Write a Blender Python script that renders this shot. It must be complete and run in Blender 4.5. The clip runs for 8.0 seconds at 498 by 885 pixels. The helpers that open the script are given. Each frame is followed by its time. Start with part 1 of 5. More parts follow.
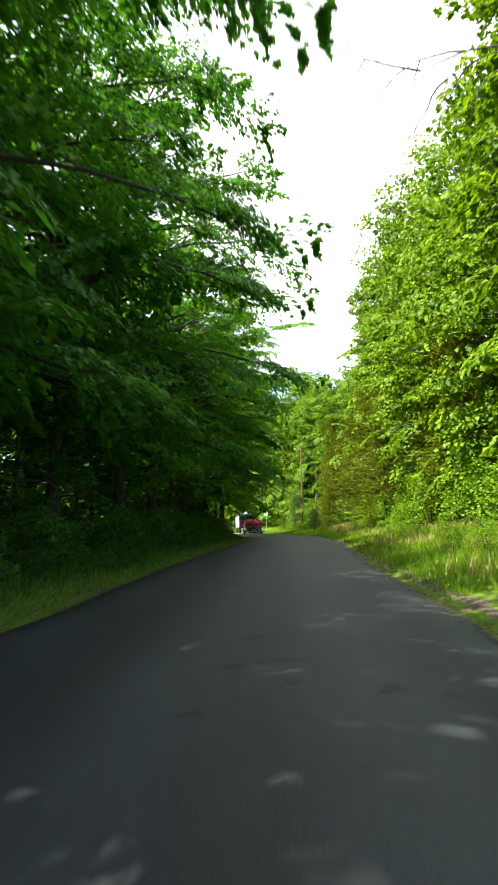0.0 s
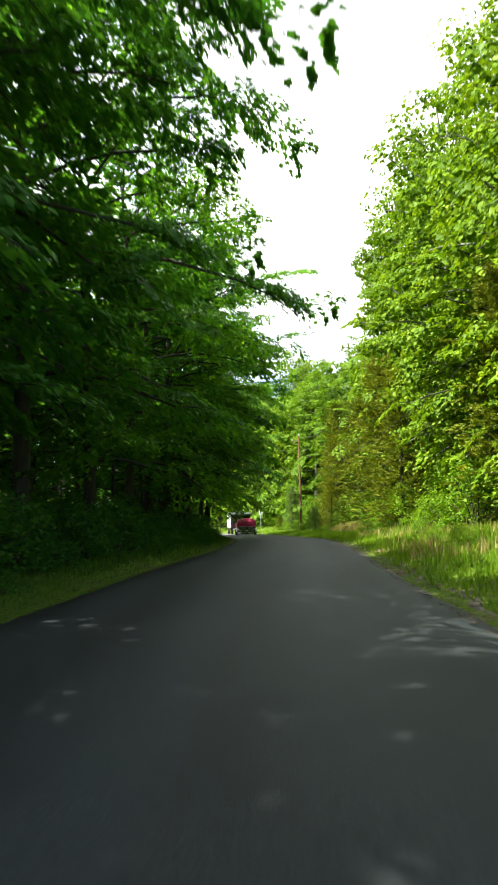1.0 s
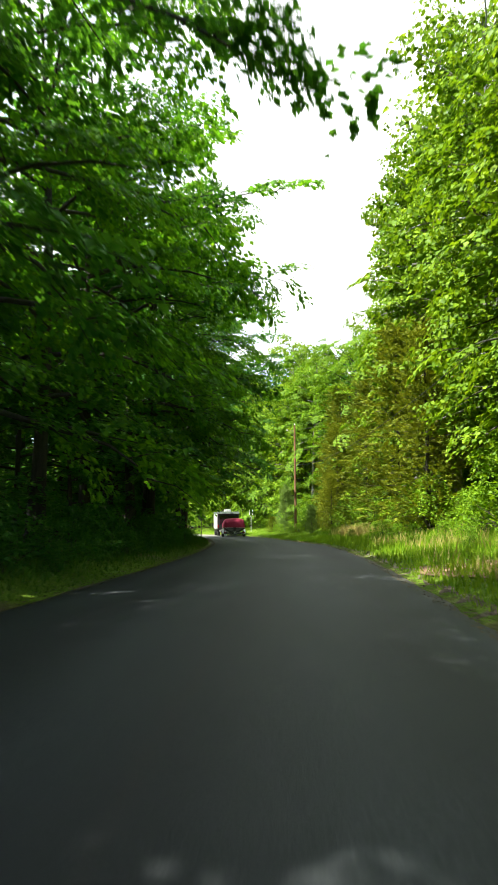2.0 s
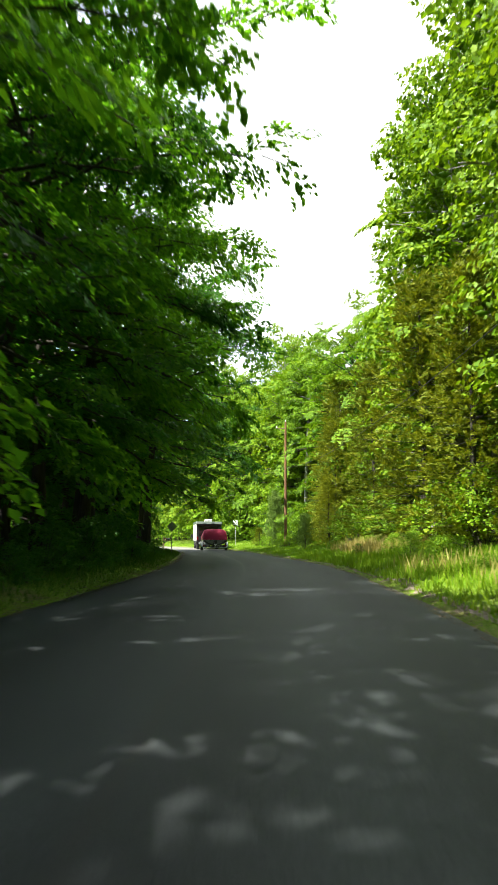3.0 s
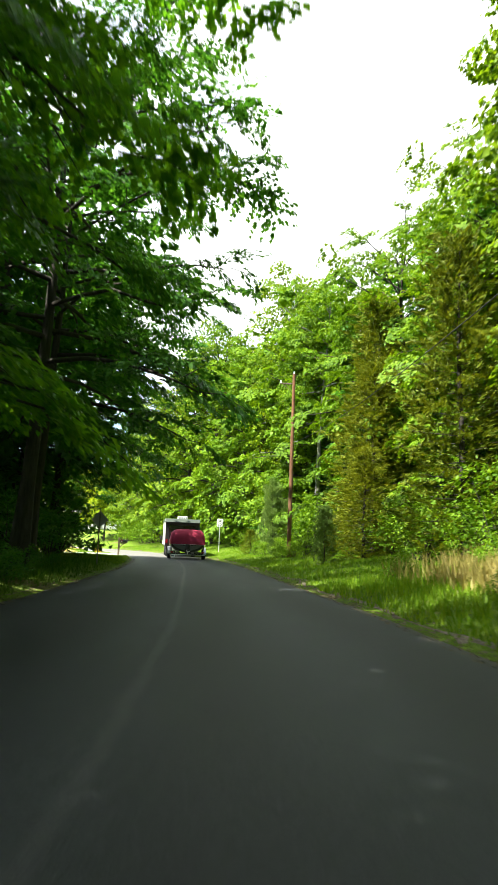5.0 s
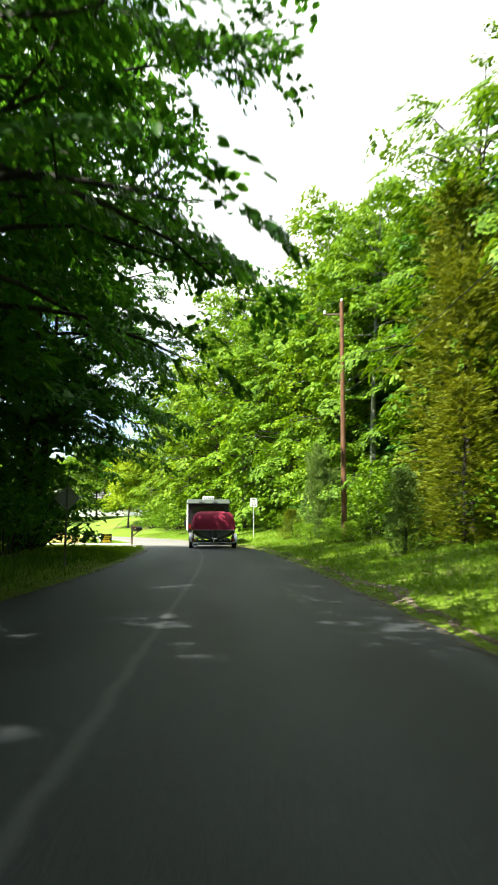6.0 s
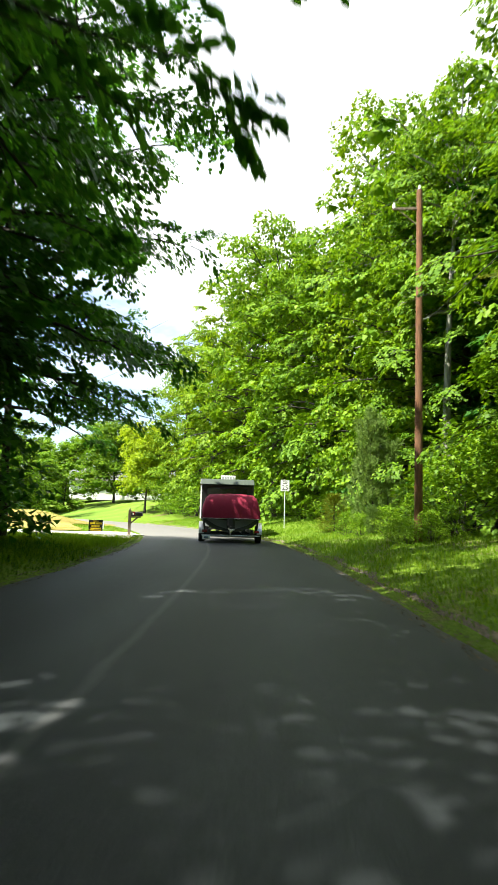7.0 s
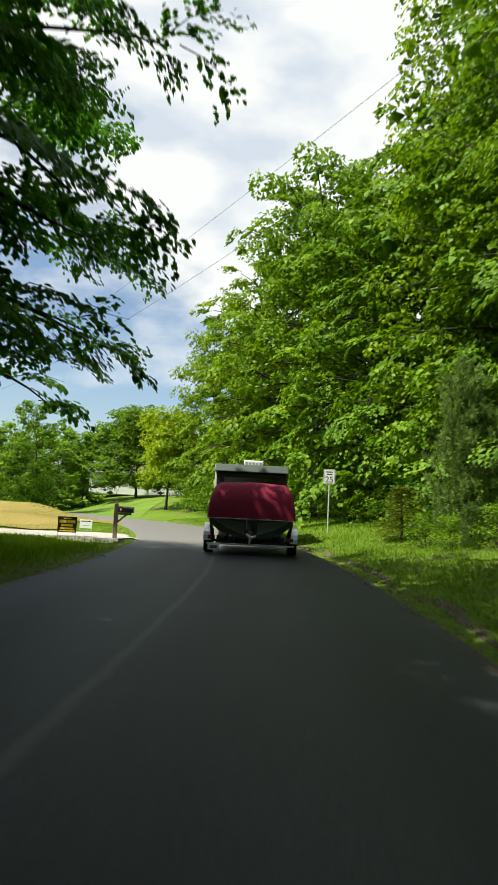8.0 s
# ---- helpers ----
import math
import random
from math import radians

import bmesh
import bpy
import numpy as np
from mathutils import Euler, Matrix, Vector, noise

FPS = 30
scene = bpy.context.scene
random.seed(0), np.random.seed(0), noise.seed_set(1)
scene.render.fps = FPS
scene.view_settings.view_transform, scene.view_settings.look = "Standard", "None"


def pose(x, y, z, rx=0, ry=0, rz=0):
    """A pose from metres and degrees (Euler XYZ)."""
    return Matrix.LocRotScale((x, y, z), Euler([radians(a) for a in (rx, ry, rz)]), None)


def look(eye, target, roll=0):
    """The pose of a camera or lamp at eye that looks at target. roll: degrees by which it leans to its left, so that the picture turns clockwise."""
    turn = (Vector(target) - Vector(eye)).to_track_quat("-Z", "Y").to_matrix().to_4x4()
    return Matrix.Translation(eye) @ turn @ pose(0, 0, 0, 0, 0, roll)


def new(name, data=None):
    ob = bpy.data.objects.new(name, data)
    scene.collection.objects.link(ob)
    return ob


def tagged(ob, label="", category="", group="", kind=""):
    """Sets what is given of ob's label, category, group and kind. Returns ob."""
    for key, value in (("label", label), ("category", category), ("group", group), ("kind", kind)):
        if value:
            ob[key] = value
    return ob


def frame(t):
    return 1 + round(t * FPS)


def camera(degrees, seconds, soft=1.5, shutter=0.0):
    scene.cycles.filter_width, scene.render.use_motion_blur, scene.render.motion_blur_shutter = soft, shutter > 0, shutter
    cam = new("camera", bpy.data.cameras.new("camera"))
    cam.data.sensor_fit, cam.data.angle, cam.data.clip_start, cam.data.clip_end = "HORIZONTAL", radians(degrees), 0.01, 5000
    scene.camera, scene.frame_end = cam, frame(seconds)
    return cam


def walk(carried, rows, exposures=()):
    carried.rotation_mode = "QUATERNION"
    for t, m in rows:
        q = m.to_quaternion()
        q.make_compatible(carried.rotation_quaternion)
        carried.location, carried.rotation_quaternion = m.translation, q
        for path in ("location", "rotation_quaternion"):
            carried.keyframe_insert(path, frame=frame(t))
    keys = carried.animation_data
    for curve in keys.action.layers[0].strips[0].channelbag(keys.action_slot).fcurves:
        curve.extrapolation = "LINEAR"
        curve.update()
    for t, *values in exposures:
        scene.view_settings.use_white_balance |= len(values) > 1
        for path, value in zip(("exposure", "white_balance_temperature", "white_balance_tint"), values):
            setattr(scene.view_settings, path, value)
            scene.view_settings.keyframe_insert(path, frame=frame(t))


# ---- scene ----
cam = camera(41.4, 8.0, soft=1.35, shutter=0.3)
PATH = [
    (0, (1.767, 5.991, 1.248), (1.709, 7.975, 1.495), -1.0),
    (0.5, (1.874, 10.227, 1.231), (1.82, 12.21, 1.484), -1.3),
    (1, (2.039, 14.485, 1.215), (1.991, 16.469, 1.462), -1.2),
    (1.5, (2.234, 18.771, 1.202), (2.192, 20.758, 1.432), -0.6),
    (1.7, (2.316, 20.501, 1.199), (2.275, 22.486, 1.437), -0.5),
    (2.8, (2.771, 30.099, 1.17), (2.76, 32.08, 1.445), 0.4),
    (3, (2.85, 31.852, 1.168), (2.845, 33.832, 1.455), 0.3),
    (3.5, (3.034, 36.25, 1.159), (3.033, 38.228, 1.459), 0.5),
    (4, (3.187, 40.664, 1.167), (3.184, 42.638, 1.487), 1.5),
    (4.5, (3.271, 45.071, 1.18), (3.272, 47.045, 1.503), 2.2),
    (4.7, (3.278, 46.831, 1.182), (3.286, 48.807, 1.497), 2.4),
    (5.8, (3.172, 56.478, 1.21), (3.119, 58.46, 1.48), 0.2),
    (6, (3.131, 58.22, 1.213), (3.034, 60.202, 1.463), 0.2),
    (6.5, (2.986, 62.54, 1.222), (2.803, 64.521, 1.435), 0.9),
    (7, (2.785, 66.828, 1.217), (2.59, 68.807, 1.429), 1.6),
    (7.5, (2.497, 71.121, 1.21), (2.256, 73.095, 1.422), 2.3),
    (8, (2.165, 75.386, 1.207), (1.855, 77.352, 1.411), 2.8),
]
EXPOSURES = [(0.0, 1.65, 6500, 6), (1.0, 1.65, 6500, 6), (3.0, 1.75, 6500, 6), (6.5, 1.75, 6500, 6), (7.0, 1.6, 6500, 6), (7.5, 1.1, 6500, 6), (8.0, 0.62, 6500, 6)]
walk(cam, [(t, look(eye, target, roll)) for t, eye, target, roll in PATH], EXPOSURES)

# ---------- world, sun ----------
SUN_DIR = Vector((-0.43, -0.31, 0.85)).normalized()
world = bpy.data.worlds.new("sky")
scene.world = world
world.use_nodes = True
wn, wl = world.node_tree.nodes, world.node_tree.links
wn.clear()
w_out = wn.new("ShaderNodeOutputWorld")
w_bg = wn.new("ShaderNodeBackground")
w_sky = wn.new("ShaderNodeTexSky")
w_sky.sky_type = 'NISHITA'
w_sky.sun_disc = False
w_sky.sun_elevation = math.asin(SUN_DIR.z)
w_sky.sun_rotation = math.atan2(SUN_DIR.x, SUN_DIR.y)
w_sky.air_density, w_sky.dust_density = 1.0, 1.6
w_tc = wn.new("ShaderNodeTexCoord")
w_map = wn.new("ShaderNodeMapping")
w_map.inputs["Scale"].default_value = (1.6, 1.6, 3.4)
w_map.inputs["Location"].default_value = (0.8, 0.1, 0.5)
w_noise = wn.new("ShaderNodeTexNoise")
w_noise.inputs["Scale"].default_value, w_noise.inputs["Detail"].default_value = 1.5, 6.0
w_noise.inputs["Roughness"].default_value = 0.55
w_sep = wn.new("ShaderNodeSeparateXYZ")
w_lift = wn.new("ShaderNodeMapRange")
w_lift.inputs["From Min"].default_value, w_lift.inputs["From Max"].default_value = 0.14, 0.5
w_lift.inputs["To Min"].default_value, w_lift.inputs["To Max"].default_value = -0.12, 0.15
w_add = wn.new("ShaderNodeMath")
w_add.operation = 'ADD'
# the cloud bank lies ahead; it breaks up towards the sun
w_bank = wn.new("ShaderNodeMapRange")
w_bank.inputs["From Min"].default_value, w_bank.inputs["From Max"].default_value = -0.9, 0.6
w_bank.inputs["To Min"].default_value, w_bank.inputs["To Max"].default_value = -0.5, 0.05
w_add2 = wn.new("ShaderNodeMath")
w_add2.operation = 'ADD'
# and low over the open field the sky is clear
w_gap = wn.new("ShaderNodeMapRange")
w_gap.inputs["From Min"].default_value, w_gap.inputs["From Max"].default_value = -0.36, -0.1
w_gap.inputs["To Min"].default_value, w_gap.inputs["To Max"].default_value = -0.16, 0.03
w_add3 = wn.new("ShaderNodeMath")
w_add3.operation = 'ADD'
w_ramp = wn.new("ShaderNodeValToRGB")
w_ramp.color_ramp.elements[0].position, w_ramp.color_ramp.elements[1].position = 0.40, 0.56
w_noise2 = wn.new("ShaderNodeTexNoise")
w_noise2.inputs["Scale"].default_value, w_noise2.inputs["Detail"].default_value = 2.6, 5.0
w_cloud = wn.new("ShaderNodeValToRGB")
w_cloud.color_ramp.elements[0].position, w_cloud.color_ramp.elements[0].color = 0.32, (0.7, 0.76, 0.87, 1)
w_cloud.color_ramp.elements[1].position, w_cloud.color_ramp.elements[1].color = 0.46, (1.0, 1.0, 1.0, 1)
w_gain = wn.new("ShaderNodeVectorMath")
w_gain.operation = 'SCALE'
w_gain.inputs["Scale"].default_value = 25.0
w_clear = wn.new("ShaderNodeVectorMath")
w_clear.operation = 'SCALE'
w_clear.inputs["Scale"].default_value = 4.0
w_mix = wn.new("ShaderNodeMixRGB")
wl.new(w_tc.outputs["Generated"], w_map.inputs["Vector"])
wl.new(w_tc.outputs["Generated"], w_sep.inputs[0])
wl.new(w_map.outputs[0], w_noise.inputs["Vector"])
wl.new(w_map.outputs[0], w_noise2.inputs["Vector"])
wl.new(w_sep.outputs["Z"], w_lift.inputs["Value"])
wl.new(w_noise.outputs["Fac"], w_add.inputs[0])
wl.new(w_lift.outputs[0], w_add.inputs[1])
wl.new(w_sep.outputs["Y"], w_bank.inputs["Value"])
wl.new(w_add.outputs[0], w_add2.inputs[0])
wl.new(w_bank.outputs[0], w_add2.inputs[1])
wl.new(w_sep.outputs["X"], w_gap.inputs["Value"])
wl.new(w_add2.outputs[0], w_add3.inputs[0])
wl.new(w_gap.outputs[0], w_add3.inputs[1])
wl.new(w_add3.outputs[0], w_ramp.inputs[0])
wl.new(w_noise2.outputs["Fac"], w_cloud.inputs[0])
wl.new(w_cloud.outputs[0], w_gain.inputs[0])
wl.new(w_ramp.outputs[0], w_mix.inputs[0])
wl.new(w_sky.outputs[0], w_clear.inputs[0])
wl.new(w_clear.outputs[0], w_mix.inputs[1])
wl.new(w_gain.outputs[0], w_mix.inputs[2])
wl.new(w_mix.outputs[0], w_bg.inputs[0])
w_bg.inputs[1].default_value = 0.026
wl.new(w_bg.outputs[0], w_out.inputs[0])

sun_data = bpy.data.lights.new("sun", 'SUN')
sun_data.energy, sun_data.angle, sun_data.color = 5.0, radians(0.53), (1.0, 0.95, 0.84)
sun = new("sun", sun_data)
sun.matrix_world = look(SUN_DIR * 100, (0, 0, 0))


# ---------- materials ----------
def mat_new(name):
    m = bpy.data.materials.new(name)
    m.use_nodes = True
    nt = m.node_tree
    return m, nt.nodes, nt.links, nt.nodes["Principled BSDF"]


def ramp(nodes, stops):
    r = nodes.new("ShaderNodeValToRGB")
    el = r.color_ramp.elements
    while len(el) < len(stops):
        el.new(0.5)
    for e, (p, c) in zip(el, stops):
        e.position, e.color = p, (*c, 1)
    return r


def noise_node(nodes, links, scale, detail=4.0, rough=0.55, coord="Object", stretch=None):
    tc = nodes.new("ShaderNodeTexCoord")
    n = nodes.new("ShaderNodeTexNoise")
    n.inputs["Scale"].default_value, n.inputs["Detail"].default_value = scale, detail
    n.inputs["Roughness"].default_value = rough
    if stretch:
        mp = nodes.new("ShaderNodeMapping")
        mp.inputs["Scale"].default_value = stretch
        links.new(tc.outputs[coord], mp.inputs[0])
        links.new(mp.outputs[0], n.inputs["Vector"])
    else:
        links.new(tc.outputs[coord], n.inputs["Vector"])
    return n


def add_bump(nodes, links, bsdf, height, strength, distance):
    b = nodes.new("ShaderNodeBump")
    b.inputs["Strength"].default_value, b.inputs["Distance"].default_value = strength, distance
    links.new(height, b.inputs["Height"])
    links.new(b.outputs[0], bsdf.inputs["Normal"])


def plain(name, color, rough=0.5, metal=0.0, vary=0.12, scale=6.0, bump=0.0, coat=0.0):
    """A surface with a base colour, uneven at two scales."""
    m, nd, lk, bs = mat_new(name)
    n1 = noise_node(nd, lk, scale)
    n2 = noise_node(nd, lk, scale * 11)
    add = nd.new("ShaderNodeMath")
    add.operation = 'ADD'
    lk.new(n1.outputs["Fac"], add.inputs[0])
    lk.new(n2.outputs["Fac"], add.inputs[1])
    lo = tuple(c * (1 - vary) for c in color)
    hi = tuple(min(1, c * (1 + vary)) for c in color)
    r = ramp(nd, [(0.35, lo), (0.65, hi)])
    half = nd.new("ShaderNodeMath")
    half.operation = 'MULTIPLY'
    half.inputs[1].default_value = 0.5
    lk.new(add.outputs[0], half.inputs[0])
    lk.new(half.outputs[0], r.inputs[0])
    lk.new(r.outputs[0], bs.inputs["Base Color"])
    bs.inputs["Roughness"].default_value, bs.inputs["Metallic"].default_value = rough, metal
    bs.inputs["Coat Weight"].default_value = coat
    if bump:
        add_bump(nd, lk, bs, n2.outputs["Fac"], 0.6, bump)
    return m


def leaf_material(name, dark, mid, light, through_colour, share=0.38):
    m, nd, lk, bs = mat_new(name)
    geo = nd.new("ShaderNodeNewGeometry")
    info = nd.new("ShaderNodeObjectInfo")
    patch = noise_node(nd, lk, 0.35, 3.0)
    mix = nd.new("ShaderNodeMath")
    mix.operation = 'MULTIPLY_ADD'
    mix.inputs[1].default_value = 0.55
    lk.new(geo.outputs["Random Per Island"], mix.inputs[0])
    sub = nd.new("ShaderNodeMath")
    sub.operation = 'MULTIPLY'
    sub.inputs[1].default_value = 0.5
    lk.new(patch.outputs["Fac"], sub.inputs[0])
    lk.new(sub.outputs[0], mix.inputs[2])
    shift = nd.new("ShaderNodeMath")
    shift.operation = 'MULTIPLY_ADD'
    shift.inputs[1].default_value = 0.22
    lk.new(info.outputs["Random"], shift.inputs[0])
    off = nd.new("ShaderNodeMath")
    off.operation = 'SUBTRACT'
    off.inputs[1].default_value = 0.11
    lk.new(mix.outputs[0], shift.inputs[2])
    lk.new(shift.outputs[0], off.inputs[0])
    r = ramp(nd, [(0.1, dark), (0.5, mid), (0.9, light)])
    lk.new(off.outputs[0], r.inputs[0])
    lk.new(r.outputs[0], bs.inputs["Base Color"])
    bs.inputs["Roughness"].default_value = 0.5
    bs.inputs["Specular IOR Level"].default_value = 0.13
    tr = nd.new("ShaderNodeBsdfTranslucent")
    tint = nd.new("ShaderNodeMixRGB")
    tint.blend_type = 'MULTIPLY'
    tint.inputs[0].default_value = 1.0
    tint.inputs[2].default_value = (*through_colour, 1)
    lk.new(r.outputs[0], tint.inputs[1])
    lk.new(tint.outputs[0], tr.inputs["Color"])
    ms = nd.new("ShaderNodeMixShader")
    ms.inputs[0].default_value = share
    lk.new(bs.outputs[0], ms.inputs[1])
    lk.new(tr.outputs[0], ms.inputs[2])
    lk.new(ms.outputs[0], nd["Material Output"].inputs[0])
    return m


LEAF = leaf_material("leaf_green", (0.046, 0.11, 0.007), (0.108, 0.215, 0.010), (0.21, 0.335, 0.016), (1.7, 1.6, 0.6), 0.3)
# LEAF brightened, the sunlit side's light put into the colour
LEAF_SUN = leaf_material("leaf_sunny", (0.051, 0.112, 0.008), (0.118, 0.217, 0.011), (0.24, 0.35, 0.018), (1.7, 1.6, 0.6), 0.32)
# leaf greens darkened to carry the wood's shade in their colour
LEAF_SHADE = leaf_material("leaf_shade_toned", (0.022, 0.075, 0.014), (0.046, 0.14, 0.022), (0.086, 0.2, 0.028), (2.4, 2.4, 0.8), 0.36)
LEAF_HALF_SHADE = leaf_material("leaf_half_shade", (0.027, 0.088, 0.013), (0.06, 0.165, 0.02), (0.112, 0.235, 0.02), (2.7, 2.5, 0.6), 0.48)
LEAF_GOLD = leaf_material("leaf_yellow_green", (0.17, 0.25, 0.01), (0.27, 0.37, 0.012), (0.37, 0.47, 0.02), (1.5, 1.4, 0.6))
CEDAR = leaf_material("cedar_spray", (0.055, 0.09, 0.008), (0.145, 0.19, 0.012), (0.275, 0.305, 0.022), (1.5, 1.3, 0.6), 0.25)
PINE = leaf_material("pine_needle", (0.06, 0.115, 0.026), (0.125, 0.205, 0.045), (0.22, 0.31, 0.08), (1.4, 1.4, 0.8), 0.3)
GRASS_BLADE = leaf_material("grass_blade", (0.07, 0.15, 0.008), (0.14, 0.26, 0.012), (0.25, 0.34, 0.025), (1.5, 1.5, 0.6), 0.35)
# grass blade darkened so the verge's shade sits in its colour
SHADE_BLADE = leaf_material("shade_toned_blade", (0.028, 0.075, 0.01), (0.055, 0.13, 0.014), (0.10, 0.19, 0.02), (1.5, 1.5, 0.6), 0.3)
STRAW_BLADE = leaf_material("straw_blade", (0.22, 0.20, 0.05), (0.36, 0.31, 0.10), (0.5, 0.42, 0.17), (1.4, 1.3, 0.9), 0.3)


def bark_material(name, dark, light):
    m, nd, lk, bs = mat_new(name)
    n1 = noise_node(nd, lk, 5.0, 6.0, 0.65, stretch=(3, 3, 0.45))
    n2 = noise_node(nd, lk, 0.8, 3.0)
    r = ramp(nd, [(0.3, dark), (0.7, light)])
    moss = nd.new("ShaderNodeMixRGB")
    moss.inputs[2].default_value = (0.05, 0.06, 0.035, 1)
    rr = ramp(nd, [(0.5, (0, 0, 0)), (0.75, (0.6, 0.6, 0.6))])
    lk.new(n2.outputs["Fac"], rr.inputs[0])
    lk.new(rr.outputs[0], moss.inputs[0])
    lk.new(n1.outputs["Fac"], r.inputs[0])
    lk.new(r.outputs[0], moss.inputs[1])
    lk.new(moss.outputs[0], bs.inputs["Base Color"])
    bs.inputs["Roughness"].default_value = 0.95
    add_bump(nd, lk, bs, n1.outputs["Fac"], 0.9, 0.03)
    return m


BARK = bark_material("bark", (0.018, 0.015, 0.012), (0.06, 0.05, 0.042))
BARK_PALE = bark_material("bark_pale", (0.14, 0.13, 0.115), (0.36, 0.34, 0.31))


def ground_material():
    """Grass turf over soil, with bare and straw-coloured patches."""
    m, nd, lk, bs = mat_new("turf")
    n1 = noise_node(nd, lk, 0.5, 5.0)
    n2 = noise_node(nd, lk, 14.0, 6.0, 0.7)
    n3 = noise_node(nd, lk, 0.12, 3.0)
    grass = ramp(nd, [(0.25, (0.06, 0.11, 0.012)), (0.5, (0.12, 0.20, 0.018)), (0.75, (0.21, 0.27, 0.035))])
    soil = ramp(nd, [(0.3, (0.09, 0.07, 0.04)), (0.7, (0.24, 0.19, 0.11))])
    lk.new(n2.outputs["Fac"], grass.inputs[0])
    lk.new(n2.outputs["Fac"], soil.inputs[0])
    mask = ramp(nd, [(0.55, (0, 0, 0)), (0.7, (1, 1, 1))])
    lk.new(n1.outputs["Fac"], mask.inputs[0])
    mx = nd.new("ShaderNodeMixRGB")
    lk.new(mask.outputs[0], mx.inputs[0])
    lk.new(grass.outputs[0], mx.inputs[1])
    lk.new(soil.outputs[0], mx.inputs[2])
    hue = nd.new("ShaderNodeMixRGB")
    hue.blend_type = 'MULTIPLY'
    hue.inputs[0].default_value = 1.0
    tone = ramp(nd, [(0.3, (0.8, 0.85, 0.8)), (0.7, (1.15, 1.1, 1.0))])
    lk.new(n3.outputs["Fac"], tone.inputs[0])
    lk.new(mx.outputs[0], hue.inputs[1])
    lk.new(tone.outputs[0], hue.inputs[2])
    lk.new(hue.outputs[0], bs.inputs["Base Color"])
    bs.inputs["Roughness"].default_value = 1.0
    bs.inputs["Specular IOR Level"].default_value = 0.15
    add_bump(nd, lk, bs, n2.outputs["Fac"], 1.0, 0.06)
    return m


def field_material(name, a, b, c):
    m, nd, lk, bs = mat_new(name)
    n1 = noise_node(nd, lk, 0.22, 4.0, stretch=(0.5, 1.6, 1))
    n2 = noise_node(nd, lk, 16.0, 5.0, 0.7)
    mixm = nd.new("ShaderNodeMath")
    mixm.operation = 'MULTIPLY_ADD'
    mixm.inputs[1].default_value = 0.5
    hf = nd.new("ShaderNodeMath")
    hf.operation = 'MULTIPLY'
    hf.inputs[1].default_value = 0.5
    lk.new(n1.outputs["Fac"], mixm.inputs[0])
    lk.new(n2.outputs["Fac"], hf.inputs[0])
    lk.new(hf.outputs[0], mixm.inputs[2])
    r = ramp(nd, [(0.36, a), (0.5, b), (0.64, c)])
    lk.new(mixm.outputs[0], r.inputs[0])
    lk.new(r.outputs[0], bs.inputs["Base Color"])
    bs.inputs["Roughness"].default_value = 1.0
    bs.inputs["Specular IOR Level"].default_value = 0.1
    add_bump(nd, lk, bs, n2.outputs["Fac"], 1.0, 0.05)
    return m


